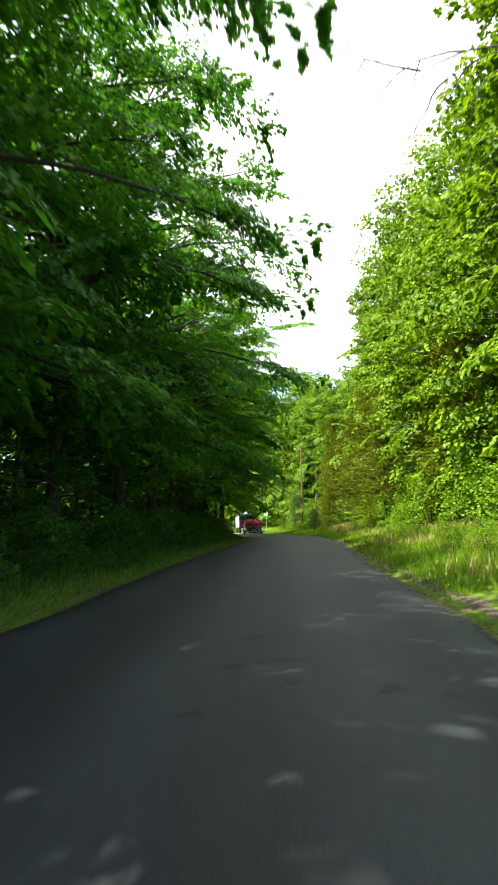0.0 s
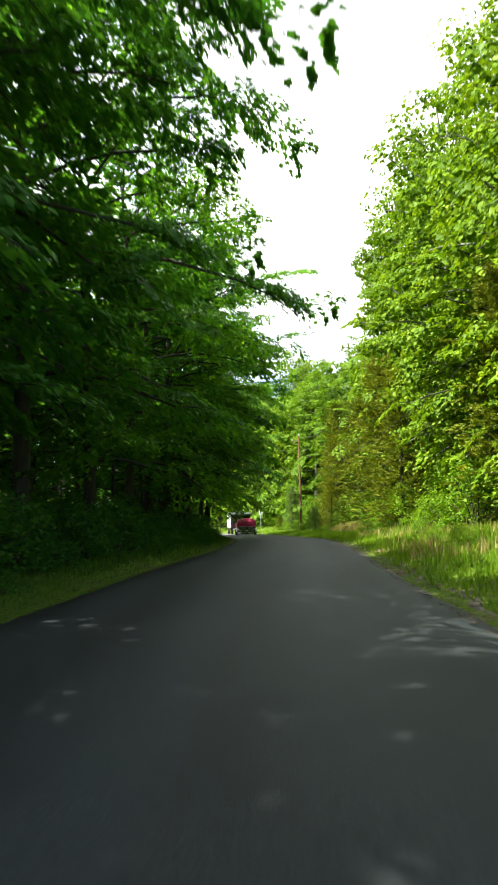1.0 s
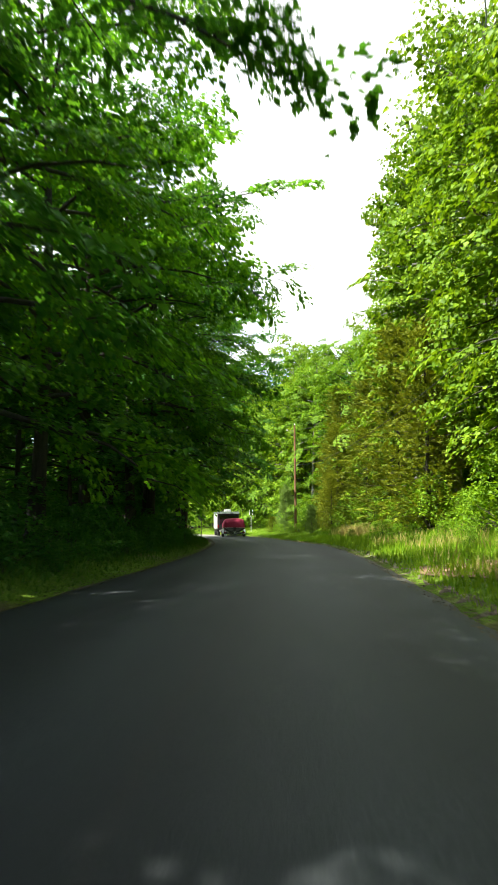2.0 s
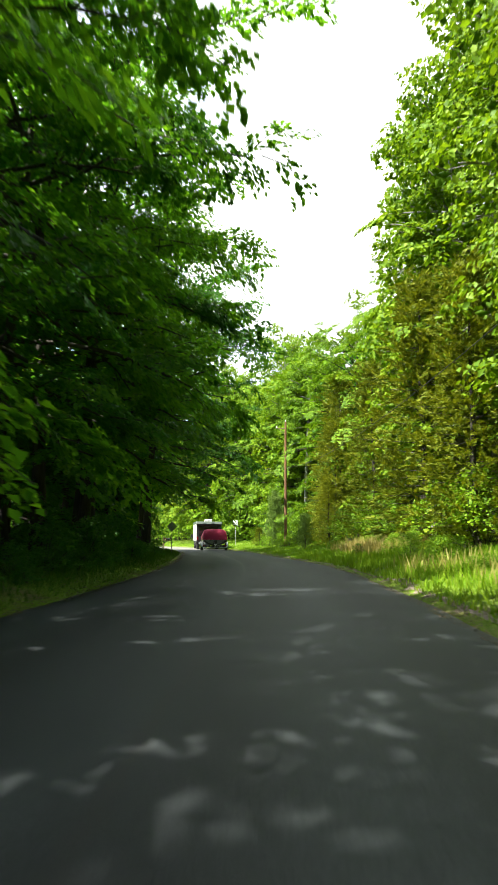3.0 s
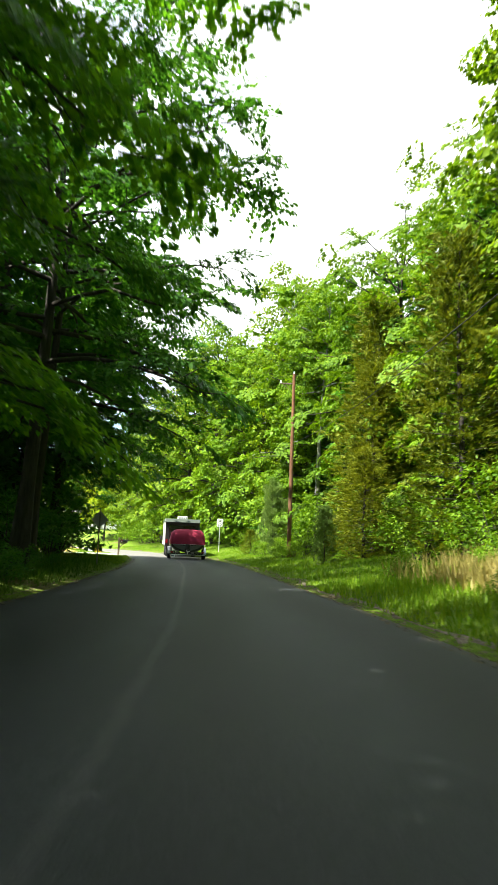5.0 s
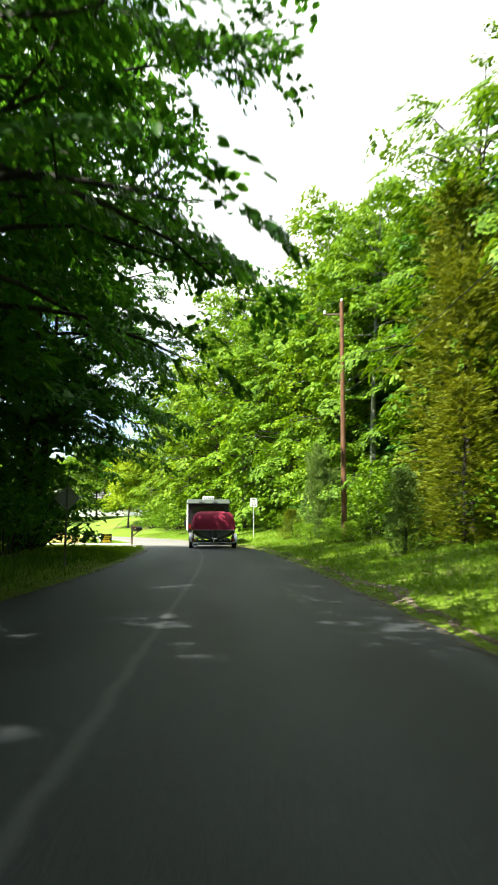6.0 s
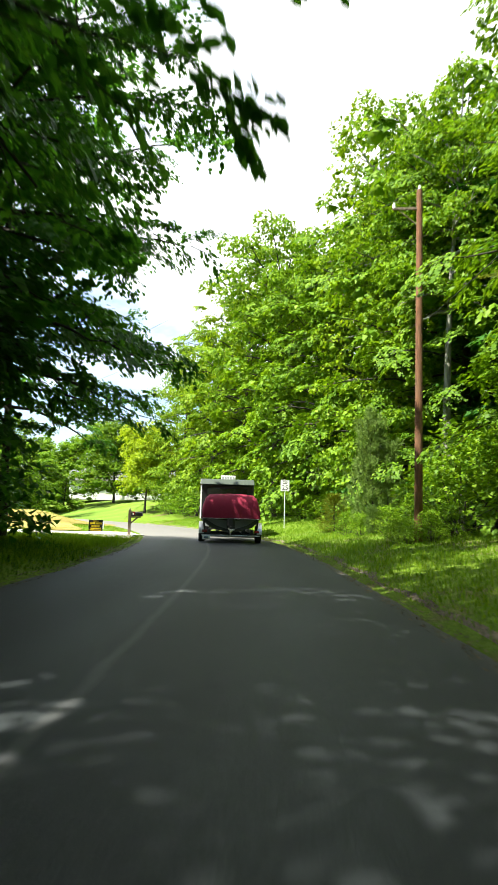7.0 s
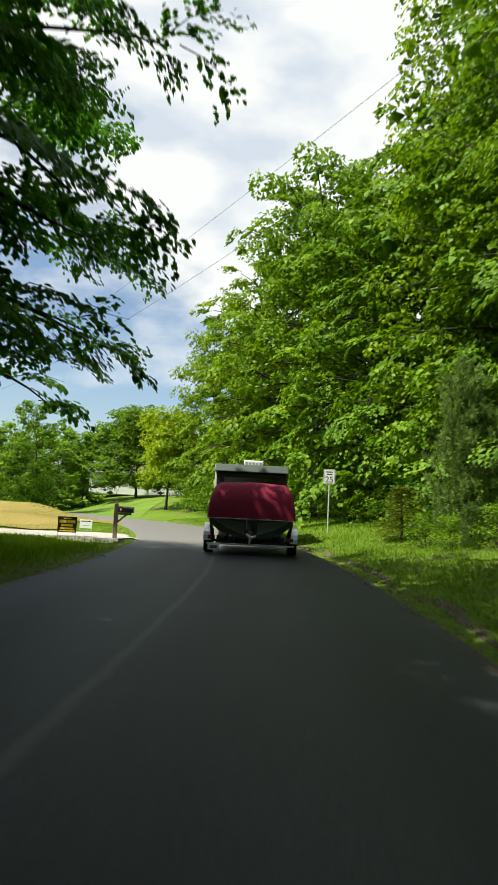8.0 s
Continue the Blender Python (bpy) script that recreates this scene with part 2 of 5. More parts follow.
def asphalt_material():
    """Worn asphalt: fine stone grain, wheel tracks, a sealed middle seam and patches. UV is metres across and along."""
    m, nd, lk, bs = mat_new("asphalt")
    uv = nd.new("ShaderNodeUVMap")
    sep = nd.new("ShaderNodeSeparateXYZ")
    lk.new(uv.outputs[0], sep.inputs[0])
    grain = noise_node(nd, lk, 55.0, 4.0, 0.7)
    blotch = noise_node(nd, lk, 0.55, 5.0, 0.6, stretch=(1.6, 0.35, 1))
    base = ramp(nd, [(0.3, (0.010, 0.013, 0.015)), (0.5, (0.020, 0.024, 0.027)), (0.72, (0.045, 0.050, 0.054))])
    lk.new(grain.outputs["Fac"], base.inputs[0])
    tone = ramp(nd, [(0.32, (0.72, 0.73, 0.75)), (0.68, (1.3, 1.29, 1.26))])
    lk.new(blotch.outputs["Fac"], tone.inputs[0])
    mul = nd.new("ShaderNodeMixRGB")
    mul.blend_type = 'MULTIPLY'
    mul.inputs[0].default_value = 1.0
    lk.new(base.outputs[0], mul.inputs[1])
    lk.new(tone.outputs[0], mul.inputs[2])
    # wheel tracks, polished paler
    wob = noise_node(nd, lk, 0.25, 3.0)
    wx = nd.new("ShaderNodeMath")
    wx.operation = 'MULTIPLY_ADD'
    wx.inputs[1].default_value = 0.9
    lk.new(wob.outputs["Fac"], wx.inputs[0])
    lk.new(sep.outputs[0], wx.inputs[2])
    wv = nd.new("ShaderNodeMath")
    wv.operation = 'MULTIPLY'
    wv.inputs[1].default_value = 3.9
    lk.new(wx.outputs[0], wv.inputs[0])
    cs = nd.new("ShaderNodeMath")
    cs.operation = 'COSINE'
    lk.new(wv.outputs[0], cs.inputs[0])
    tr = ramp(nd, [(0.0, (0.78, 0.78, 0.8)), (1.0, (1.3, 1.3, 1.28))])
    cs2 = nd.new("ShaderNodeMath")
    cs2.operation = 'MULTIPLY_ADD'
    cs2.inputs[1].default_value, cs2.inputs[2].default_value = 0.5, 0.5
    lk.new(cs.outputs[0], cs2.inputs[0])
    lk.new(cs2.outputs[0], tr.inputs[0])
    mul2 = nd.new("ShaderNodeMixRGB")
    mul2.blend_type = 'MULTIPLY'
    mul2.inputs[0].default_value = 1.0
    lk.new(mul.outputs[0], mul2.inputs[1])
    lk.new(tr.outputs[0], mul2.inputs[2])
    # middle seam
    fine = noise_node(nd, lk, 1.7, 4.0)
    sx = nd.new("ShaderNodeMath")
    sx.operation = 'MULTIPLY_ADD'
    sx.inputs[1].default_value = 0.12
    lk.new(fine.outputs["Fac"], sx.inputs[0])
    lk.new(sep.outputs[0], sx.inputs[2])
    drift = nd.new("ShaderNodeMapRange")
    drift.interpolation_type = 'SMOOTHSTEP'
    drift.inputs["From Min"].default_value, drift.inputs["From Max"].default_value = 28.0, 47.0
    drift.inputs["To Min"].default_value, drift.inputs["To Max"].default_value = -0.22, 0.13
    lk.new(sep.outputs[1], drift.inputs["Value"])
    sa = nd.new("ShaderNodeMath")
    sa.operation = 'ADD'
    lk.new(drift.outputs[0], sa.inputs[1])
    lk.new(sx.outputs[0], sa.inputs[0])
    ab = nd.new("ShaderNodeMath")
    ab.operation = 'ABSOLUTE'
    lk.new(sa.outputs[0], ab.inputs[0])
    seam = ramp(nd, [(0.015, (0.55, 0.55, 0.55)), (0.07, (0, 0, 0))])
    lk.new(ab.outputs[0], seam.inputs[0])
    tar = nd.new("ShaderNodeMapRange")
    tar.inputs["From Min"].default_value, tar.inputs["From Max"].default_value = 40.0, 62.0
    lk.new(sep.outputs[1], tar.inputs["Value"])
    seam_tone = ramp(nd, [(0.0, (0.022, 0.022, 0.023)), (1.0, (0.095, 0.097, 0.098))])
    lk.new(tar.outputs[0], seam_tone.inputs[0])
    mx = nd.new("ShaderNodeMixRGB")
    lk.new(seam.outputs[0], mx.inputs[0])
    lk.new(mul2.outputs[0], mx.inputs[1])
    lk.new(seam_tone.outputs[0], mx.inputs[2])
    # dusty, broken edge
    ae = nd.new("ShaderNodeMath")
    ae.operation = 'ABSOLUTE'
    lk.new(sx.outputs[0], ae.inputs[0])
    edge = ramp(nd, [(0.86, (0, 0, 0)), (1.0, (0.5, 0.5, 0.5))])
    es = nd.new("ShaderNodeMath")
    es.operation = 'DIVIDE'
    es.inputs[1].default_value = 3.05
    lk.new(ae.outputs[0], es.inputs[0])
    lk.new(es.outputs[0], edge.inputs[0])
    mx2 = nd.new("ShaderNodeMixRGB")
    mx2.inputs[2].default_value = (0.13, 0.115, 0.085, 1)
    lk.new(edge.outputs[0], mx2.inputs[0])
    lk.new(mx.outputs[0], mx2.inputs[1])
    # brighter sunlit stretch beyond the driveway, its light put into the colour
    far_sun = nd.new("ShaderNodeMapRange")
    far_sun.interpolation_type = 'SMOOTHSTEP'
    far_sun.inputs["From Min"].default_value, far_sun.inputs["From Max"].default_value = 93.0, 99.0
    far_sun.inputs["To Min"].default_value, far_sun.inputs["To Max"].default_value = 0.0, 0.8
    lk.new(sep.outputs[1], far_sun.inputs["Value"])
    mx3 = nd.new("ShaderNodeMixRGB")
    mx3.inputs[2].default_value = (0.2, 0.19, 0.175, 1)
    lk.new(far_sun.outputs[0], mx3.inputs[0])
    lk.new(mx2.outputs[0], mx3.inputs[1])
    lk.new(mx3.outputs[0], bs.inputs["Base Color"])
    bs.inputs["Roughness"].default_value = 0.6
    bs.inputs["Specular IOR Level"].default_value = 0.3
    add_bump(nd, lk, bs, grain.outputs["Fac"], 0.7, 0.012)
    return m


TURF = ground_material()
HAY = field_material("mown_hay", (0.17, 0.15, 0.035), (0.27, 0.21, 0.06), (0.35, 0.28, 0.10))
LAWN = field_material("lawn", (0.075, 0.145, 0.02), (0.125, 0.21, 0.03), (0.18, 0.25, 0.042))
GRAVEL = field_material("pale_gravel", (0.30, 0.27, 0.22), (0.44, 0.40, 0.34), (0.58, 0.54, 0.48))
LITTER = field_material("leaf_litter", (0.05, 0.045, 0.022), (0.085, 0.075, 0.04), (0.14, 0.11, 0.06))
SOIL = field_material("shoulder_soil", (0.07, 0.058, 0.04), (0.15, 0.125, 0.09), (0.3, 0.26, 0.2))
BARE = field_material("bare_soil", (0.16, 0.09, 0.055), (0.26, 0.16, 0.10), (0.36, 0.25, 0.17))
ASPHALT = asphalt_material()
POLE_WOOD = bark_material("pole_wood", (0.085, 0.038, 0.018), (0.27, 0.125, 0.06))
POST_WOOD = bark_material("post_wood", (0.10, 0.075, 0.05), (0.26, 0.2, 0.14))
STEEL = plain("galvanised_steel", (0.55, 0.56, 0.56), 0.4, 0.9)
PALE_POST = plain("pale_post", (0.6, 0.61, 0.58), 0.6, 0.1)
DULL_STEEL = plain("dull_steel", (0.16, 0.16, 0.15), 0.7, 0.3)
SIGN_WHITE = plain("sign_white", (0.82, 0.82, 0.8), 0.4, 0.0, 0.05)
SIGN_BACK = plain("sign_back", (0.34, 0.35, 0.35), 0.55, 0.1)
BLACK = plain("black_paint", (0.012, 0.012, 0.013), 0.45)
RUBBER = plain("tyre_rubber", (0.018, 0.018, 0.018), 0.85, bump=0.004)
YELLOW = plain("sign_yellow", (0.78, 0.58, 0.02), 0.5)
CANVAS = plain("red_canvas", (0.27, 0.009, 0.04), 0.85, 0.0, 0.16, 3.0, bump=0.01)
HULL = plain("dark_hull", (0.014, 0.015, 0.017), 0.3, 0.0, 0.2, 4.0, coat=0.4)
CAMPER = plain("camper_grey_green", (0.055, 0.075, 0.055), 0.45)
CAMPER_SIDE = plain("camper_side_white", (0.72, 0.72, 0.7), 0.4)
DARK_GLASS = plain("dark_window", (0.008, 0.009, 0.01), 0.12)
WHITE_PLASTIC = plain("white_plastic", (0.78, 0.79, 0.78), 0.4)
RED_LENS = plain("red_lens", (0.2, 0.008, 0.01), 0.25)
HOUSE_WHITE = plain("house_siding", (0.8, 0.8, 0.78), 0.6, 0.0, 0.05)
ROOF_GREY = plain("roof_shingle", (0.16, 0.15, 0.15), 0.9, bump=0.01)
WIRE = plain("wire_black", (0.02, 0.02, 0.02), 0.6)
PLATE_BAR = plain("plate_bar", (0.08, 0.1, 0.16), 0.5)


# ---------- mesh helpers ----------
def mesh_np(name, verts, faces, material, smooth=False):
    """A mesh of equal-sided faces from arrays."""
    verts = np.asarray(verts, np.float32)
    faces = np.asarray(faces, np.int32)
    me = bpy.data.meshes.new(name)
    n, k = faces.shape
    me.vertices.add(len(verts))
    me.vertices.foreach_set("co", verts.ravel())
    me.loops.add(n * k)
    me.loops.foreach_set("vertex_index", faces.ravel())
    me.polygons.add(n)
    me.polygons.foreach_set("loop_start", np.arange(0, n * k, k, dtype=np.int32))
    if smooth:
        me.polygons.foreach_set("use_smooth", np.ones(n, bool))
    me.update(calc_edges=True)
    me.materials.append(material)
    return me


def child(name, me, parent, label=""):
    ob = new(name, me)
    ob.parent = parent
    if label:
        tagged(ob, label)
    return ob


def part(name, bm, material, parent, label="", bevel=0.0, smooth=False):
    """One bmesh as one mesh object under a thing or a part."""
    if bevel:
        sharp = [e for e in bm.edges if len(e.link_faces) == 2 and e.calc_face_angle(0) > 0.6]
        bmesh.ops.bevel(bm, geom=sharp, offset=bevel, segments=2, affect='EDGES', profile=0.5)
    me = bpy.data.meshes.new(name)
    if smooth:
        for f in bm.faces:
            f.smooth = True
    bm.to_mesh(me)
    bm.free()
    me.materials.append(material)
    return child(name, me, parent, label)


def thing(name, m, label, category, group="", kind=""):
    ob = new(name)
    ob.empty_display_size = 0.2
    ob.matrix_world = m
    return tagged(ob, label, category, group, kind)


def box(bm, x0, x1, y0, y1, z0, z1):
    r = bmesh.ops.create_cube(bm, size=1)
    for v in r["verts"]:
        v.co = Vector(((x0, x1)[v.co.x > 0], (y0, y1)[v.co.y > 0], (z0, z1)[v.co.z > 0]))
    return r["verts"]


def rod(bm, a, b, r0, r1=None, sides=10):
    a, b = Vector(a), Vector(b)
    r1 = r0 if r1 is None else r1
    res = bmesh.ops.create_cone(bm, cap_ends=True, segments=sides, radius1=r0, radius2=r1, depth=(b - a).length)
    m = Matrix.Translation((a + b) / 2) @ (b - a).to_track_quat("Z", "Y").to_matrix().to_4x4()
    bmesh.ops.transform(bm, matrix=m, verts=res["verts"])
    return res["verts"]


def tube_arrays(points, radii, sides=6):
    """Verts and quads of a tapered tube along points."""
    pts = np.asarray(points, float)
    vs, fs = [], []
    for i, p in enumerate(pts):
        d = pts[min(i + 1, len(pts) - 1)] - pts[max(i - 1, 0)]
        d /= np.linalg.norm(d) + 1e-9
        a = np.cross(d, (0.3, 0.9, 0.2))
        a /= np.linalg.norm(a) + 1e-9
        b = np.cross(d, a)
        for k in range(sides):
            w = 2 * math.pi * k / sides
            vs.append(p + radii[i] * (math.cos(w) * a + math.sin(w) * b))
    for i in range(len(pts) - 1):
        for k in range(sides):
            k2 = (k + 1) % sides
            fs.append((i * sides + k, i * sides + k2, (i + 1) * sides + k2, (i + 1) * sides + k))
    return np.array(vs), np.array(fs, np.int32)


def join_arrays(items):
    vs, fs, off = [], [], 0
    for v, f in items:
        vs.append(v)
        fs.append(f + off)
        off += len(v)
    return np.concatenate(vs), np.concatenate(fs)


def leaf_arrays(centres, axes, normals, length, width, shape="kite"):
    """Leaves: folded kites of two triangles, ovals of four, or plain pointed ones of one."""
    n = len(centres)
    axes = axes / (np.linalg.norm(axes, axis=1, keepdims=True) + 1e-9)
    side = np.cross(axes, normals)
    side /= np.linalg.norm(side, axis=1, keepdims=True) + 1e-9
    up = np.cross(side, axes)
    L, W = length[:, None], width[:, None]
    if shape == "tri":
        v = np.empty((n, 3, 3))
        v[:, 0] = centres - axes * L * 0.5 + side * W * 0.5
        v[:, 1] = centres - axes * L * 0.3 - side * W * 0.55
        v[:, 2] = centres + axes * L * 0.6
        return v.reshape(-1, 3), np.arange(n * 3).reshape(-1, 3)
    outline = {"kite": ((-0.5, 0, 0), (-0.05, 0.5, 0.18), (0.5, 0, 0), (-0.05, -0.5, 0.18)),
               "oval": ((-0.5, 0, 0), (-0.2, 0.4, 0.12), (0.18, 0.4, 0.12), (0.55, 0, -0.08), (0.18, -0.4, 0.12), (-0.2, -0.4, 0.12))}[shape]
    m = len(outline)
    v = np.empty((n, m, 3))
    for i, (p, q, r) in enumerate(outline):
        v[:, i] = centres + axes * L * p + side * W * q + up * W * r
    k = np.arange(n)[:, None] * m
    f = np.concatenate([k + (0, i, i + 1) for i in range(1, m - 1)], axis=1).reshape(-1, 3)
    return v.reshape(-1, 3), f


# ---------- the lie of the land ----------
ROAD_Y = (-60, 0, 16, 28, 34, 40, 47, 54, 60, 66, 75, 84, 90, 95, 99, 103, 110, 118, 130, 160, 400)
ROAD_X = (0.6, 1.2, 1.42, 1.82, 2.22, 2.62, 2.9, 2.86, 2.5, 1.98, 1.26, 0.3, -0.62, -1.6, -2.65, -4.1, -7.0, -11.0, -19.0, -44.0, -280.0)
RISE_Y = (-60, 0, 13, 27, 43, 55, 69, 82, 95, 400)
RISE_Z = (0, 0, 0, 0.14, 0.21, 0.23, 0.09, 0.02, 0, 0)
HALF = 2.95


def road_x(y):
    return sum(np.interp(np.asarray(y, float) + d, ROAD_Y, ROAD_X) for d in (-3, -1.5, 0, 1.5, 3)) / 5


def road_z(y):
    return sum(np.interp(np.asarray(y, float) + d, RISE_Y, RISE_Z) for d in (-5, -2.5, 0, 2.5, 5)) / 5


def smooth01(v):
    v = np.clip(v, 0, 1)
    return v * v * (3 - 2 * v)


def ground_z(x, y):
    x, y = np.asarray(x, float), np.asarray(y, float)
    u = x - road_x(y)
    slope = np.sqrt(1 + np.gradient(ROAD_X, ROAD_Y)[np.searchsorted(ROAD_Y[1:-1], np.clip(y, -59, 399))] ** 2)
    d = (np.abs(u) - HALF) / slope
    right = 0.02 + 0.17 * np.clip(d, 0, 7) + 0.03 * np.clip(d - 7, 0, 20)
    left = 0.02 + 0.16 * smooth01(d / 0.9) + 0.035 * np.clip(d, 0, 12)
    open_land = smooth01((y - 80) / 12)
    rise = 0.9 * smooth01((y - 103) / 14) * smooth01((d - 0.6) / 4.5) + 1.1 * smooth01((d - 7) / 12) * smooth01((y - 98) / 10) + 0.5 * smooth01((y - 120) / 36) * smooth01((d - 2) / 8)
    left = left * (1 - open_land) + open_land * (0.03 + rise)
    right = right + 1.1 * smooth01((y - 122) / 25) * smooth01((d - 2) / 10)
    bank = np.where(u > 0, right, left)
    ripple = 0.05 * np.sin(x * 0.9 + 0.4 * y) * np.sin(0.7 * y - 0.3 * x) * np.clip(d, 0, 1)
    return road_z(y) * np.clip(1 - d / 30, 0, 1) + np.where(d > 0, bank + ripple, -0.06)


def gz(x, y):
    return float(ground_z(x, y))


def sheet(name, xs, ys, material, lift=0.0, around=True):
    """A ground grid; xs are counted from the road's middle."""
    X, Y = np.meshgrid(xs, ys)
    X = X + (road_x(Y) if around else 0)
    Z = ground_z(X, Y) + lift
    v = np.stack([X, Y, Z], -1).reshape(-1, 3)
    nx, ny = len(xs), len(ys)
    i = np.arange((ny - 1) * nx).reshape(ny - 1, nx)[:, :-1].ravel()
    return mesh_np(name, v, np.stack([i, i + 1, i + nx + 1, i + nx], -1), material, smooth=True)


xs = np.concatenate([[-900, -400, -200, -120, -80], np.arange(-56, -14, 2.0), np.arange(-14, -3.2, 0.5), [-2.97, -2.6, 0, 2.6, 2.97],
                     np.arange(3.3, 14, 0.5), np.arange(14, 44, 2.0), [60, 120, 300, 900]])
ys = np.concatenate([[-700, -300, -120, -60], np.arange(-40, 0, 4.0), np.arange(0, 135, 0.8), np.arange(136, 200, 4.0), [230, 300, 500, 1100]])
tagged(new("ground", sheet("ground", xs, ys, TURF)), "grassy roadside ground with bare soil patches", "ground", kind="structure")


def make_road():
    rows = np.concatenate([np.arange(-60, 0, 3.0), np.arange(0, 135, 0.5), np.arange(135, 175, 2.0)])
    cols = np.linspace(-1, 1, 17)
    rng = np.random.RandomState(3)
    tangent = np.gradient(road_x(rows), rows)
    nrm = np.stack([np.ones_like(rows), -tangent], -1) / np.sqrt(1 + tangent ** 2)[:, None]
    jag = [np.convolve(rng.randn(len(rows)), np.ones(3) / 3, "same") * 0.11 for _ in range(2)]
    vs, uv = [], []
    for i, y in enumerate(rows):
        for c in cols:
            w = c * HALF + (jag[0][i] if c == -1 else jag[1][i] if c == 1 else 0)
            p = np.array([road_x(y), y]) + nrm[i] * w
            z = float(road_z(y)) + 0.03 * (1 - c * c) + 0.012 - 0.035 * (abs(c) == 1)
            vs.append((p[0], p[1], z))
            uv.append((w, y))
    nx = len(cols)
    i = np.arange((len(rows) - 1) * nx).reshape(-1, nx)[:, :-1].ravel()
    f = np.stack([i, i + 1, i + nx + 1, i + nx], -1)
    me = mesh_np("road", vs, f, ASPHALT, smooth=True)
    layer = me.uv_layers.new(name="metres")
    layer.data.foreach_set("uv", np.array(uv, np.float32)[f.ravel()].ravel())
    return tagged(new("road", me), "worn grey asphalt two-lane country road", "road", kind="structure")


make_road()


def patch_sheet(name, x0, x1, y0, y1, material, lift, wobble, label, category, step=0.8, flare=0.0):
    """A patch of other ground with a wavy outline, laid on the sheet."""
    nx, ny = max(3, int((x1 - x0) / step)), max(3, int((y1 - y0) / step))
    u, w = np.meshgrid(np.linspace(0, 1, nx), np.linspace(0, 1, ny))
    X = x0 + (x1 - x0) * u + wobble * np.sin(w * 9 + 1) * (u - 0.5)
    Y = y0 + (y1 - y0) * w + wobble * np.sin(u * 11 + 2) * (w - 0.5) + flare * (w - 0.5) * u ** 14
    Z = ground_z(X, Y) + lift
    i = np.arange((ny - 1) * nx).reshape(ny - 1, nx)[:, :-1].ravel()
    me = mesh_np(name, np.stack([X, Y, Z], -1).reshape(-1, 3), np.stack([i, i + 1, i + nx + 1, i + nx], -1), material, smooth=True)
    return tagged(new(name, me), label, category, kind="structure")


patch_sheet("lawn", -70, -15, 114, 176, LAWN, 0.03, 4.0, "sunlit mown green lawn rising to the house", "lawn", 1.6)
patch_sheet("hay_field", -60, -11.0, 99.8, 122, HAY, 0.06, 3.0, "mown yellow hay field beside the driveway", "field", 1.0)
patch_sheet("driveway", -45, -5.0, 95.3, 98.9, GRAVEL, 0.04, 0.6, "pale gravel driveway meeting the road", "driveway", 0.4, 2.6)
patch_sheet("bare_soil", 5.75, 7.0, 30.5, 37.5, BARE, 0.03, 0.5, "bare reddish soil on the verge", "bare soil", 0.3)
patch_sheet("forest_floor", -45, -7.5, -30, 84, LITTER, 0.035, 1.5, "brown leaf litter under the trees", "forest floor", 1.5)


def shoulder(side, y0, y1, seed):
    """A ragged strip of bare soil along the asphalt's edge."""
    g = np.random.RandomState(seed)
    rows = np.arange(y0, y1, 0.4)
    wid = 0.32 + 0.16 * np.convolve(g.randn(len(rows)), np.ones(5) / 2.2, "same")
    X, Y = [], []
    for i, y in enumerate(rows):
        for q in (-0.5, 0.0, 0.45, 1.0):
            X.append(float(road_x(y)) + side * (HALF + max(0.1, wid[i]) * q))
            Y.append(y)
    X, Y = np.array(X), np.array(Y)
    Z = np.maximum(ground_z(X, Y), road_z(Y) - 0.03) + 0.012
    Z[0::4] -= 0.05
    Z[3::4] -= 0.02
    i = np.arange((len(rows) - 1) * 4).reshape(-1, 4)[:, :-1].ravel()
    me = mesh_np("shoulder", np.stack([X, Y, Z], -1), np.stack([i, i + 1, i + 5, i + 4], -1), SOIL, smooth=True)
    return tagged(new("road_shoulder", me), "bare brown soil along the asphalt's edge", "road shoulder", kind="structure")


shoulder(1, 8, 124, 6)
shoulder(-1, 4, 95, 7)


# ---------- trees ----------
KNOT_V = np.array([(1, 0, 0), (0, 1, 0), (-1, 0, 0), (0, -1, 0), (0, 0, 1), (0, 0, -1)])
KNOT_F = np.array([(0, 1, 4), (1, 2, 4), (2, 3, 4), (3, 0, 4), (1, 0, 5), (2, 1, 5), (3, 2, 5), (0, 3, 5)])


def knot_arrays(rng, centre, radius, flat):
    """A small ragged opaque lump, added inside the crown to block light and sight."""
    return centre + KNOT_V * (radius, radius, radius * flat) * rng.uniform(0.45, 1.25, (6, 1)), KNOT_F


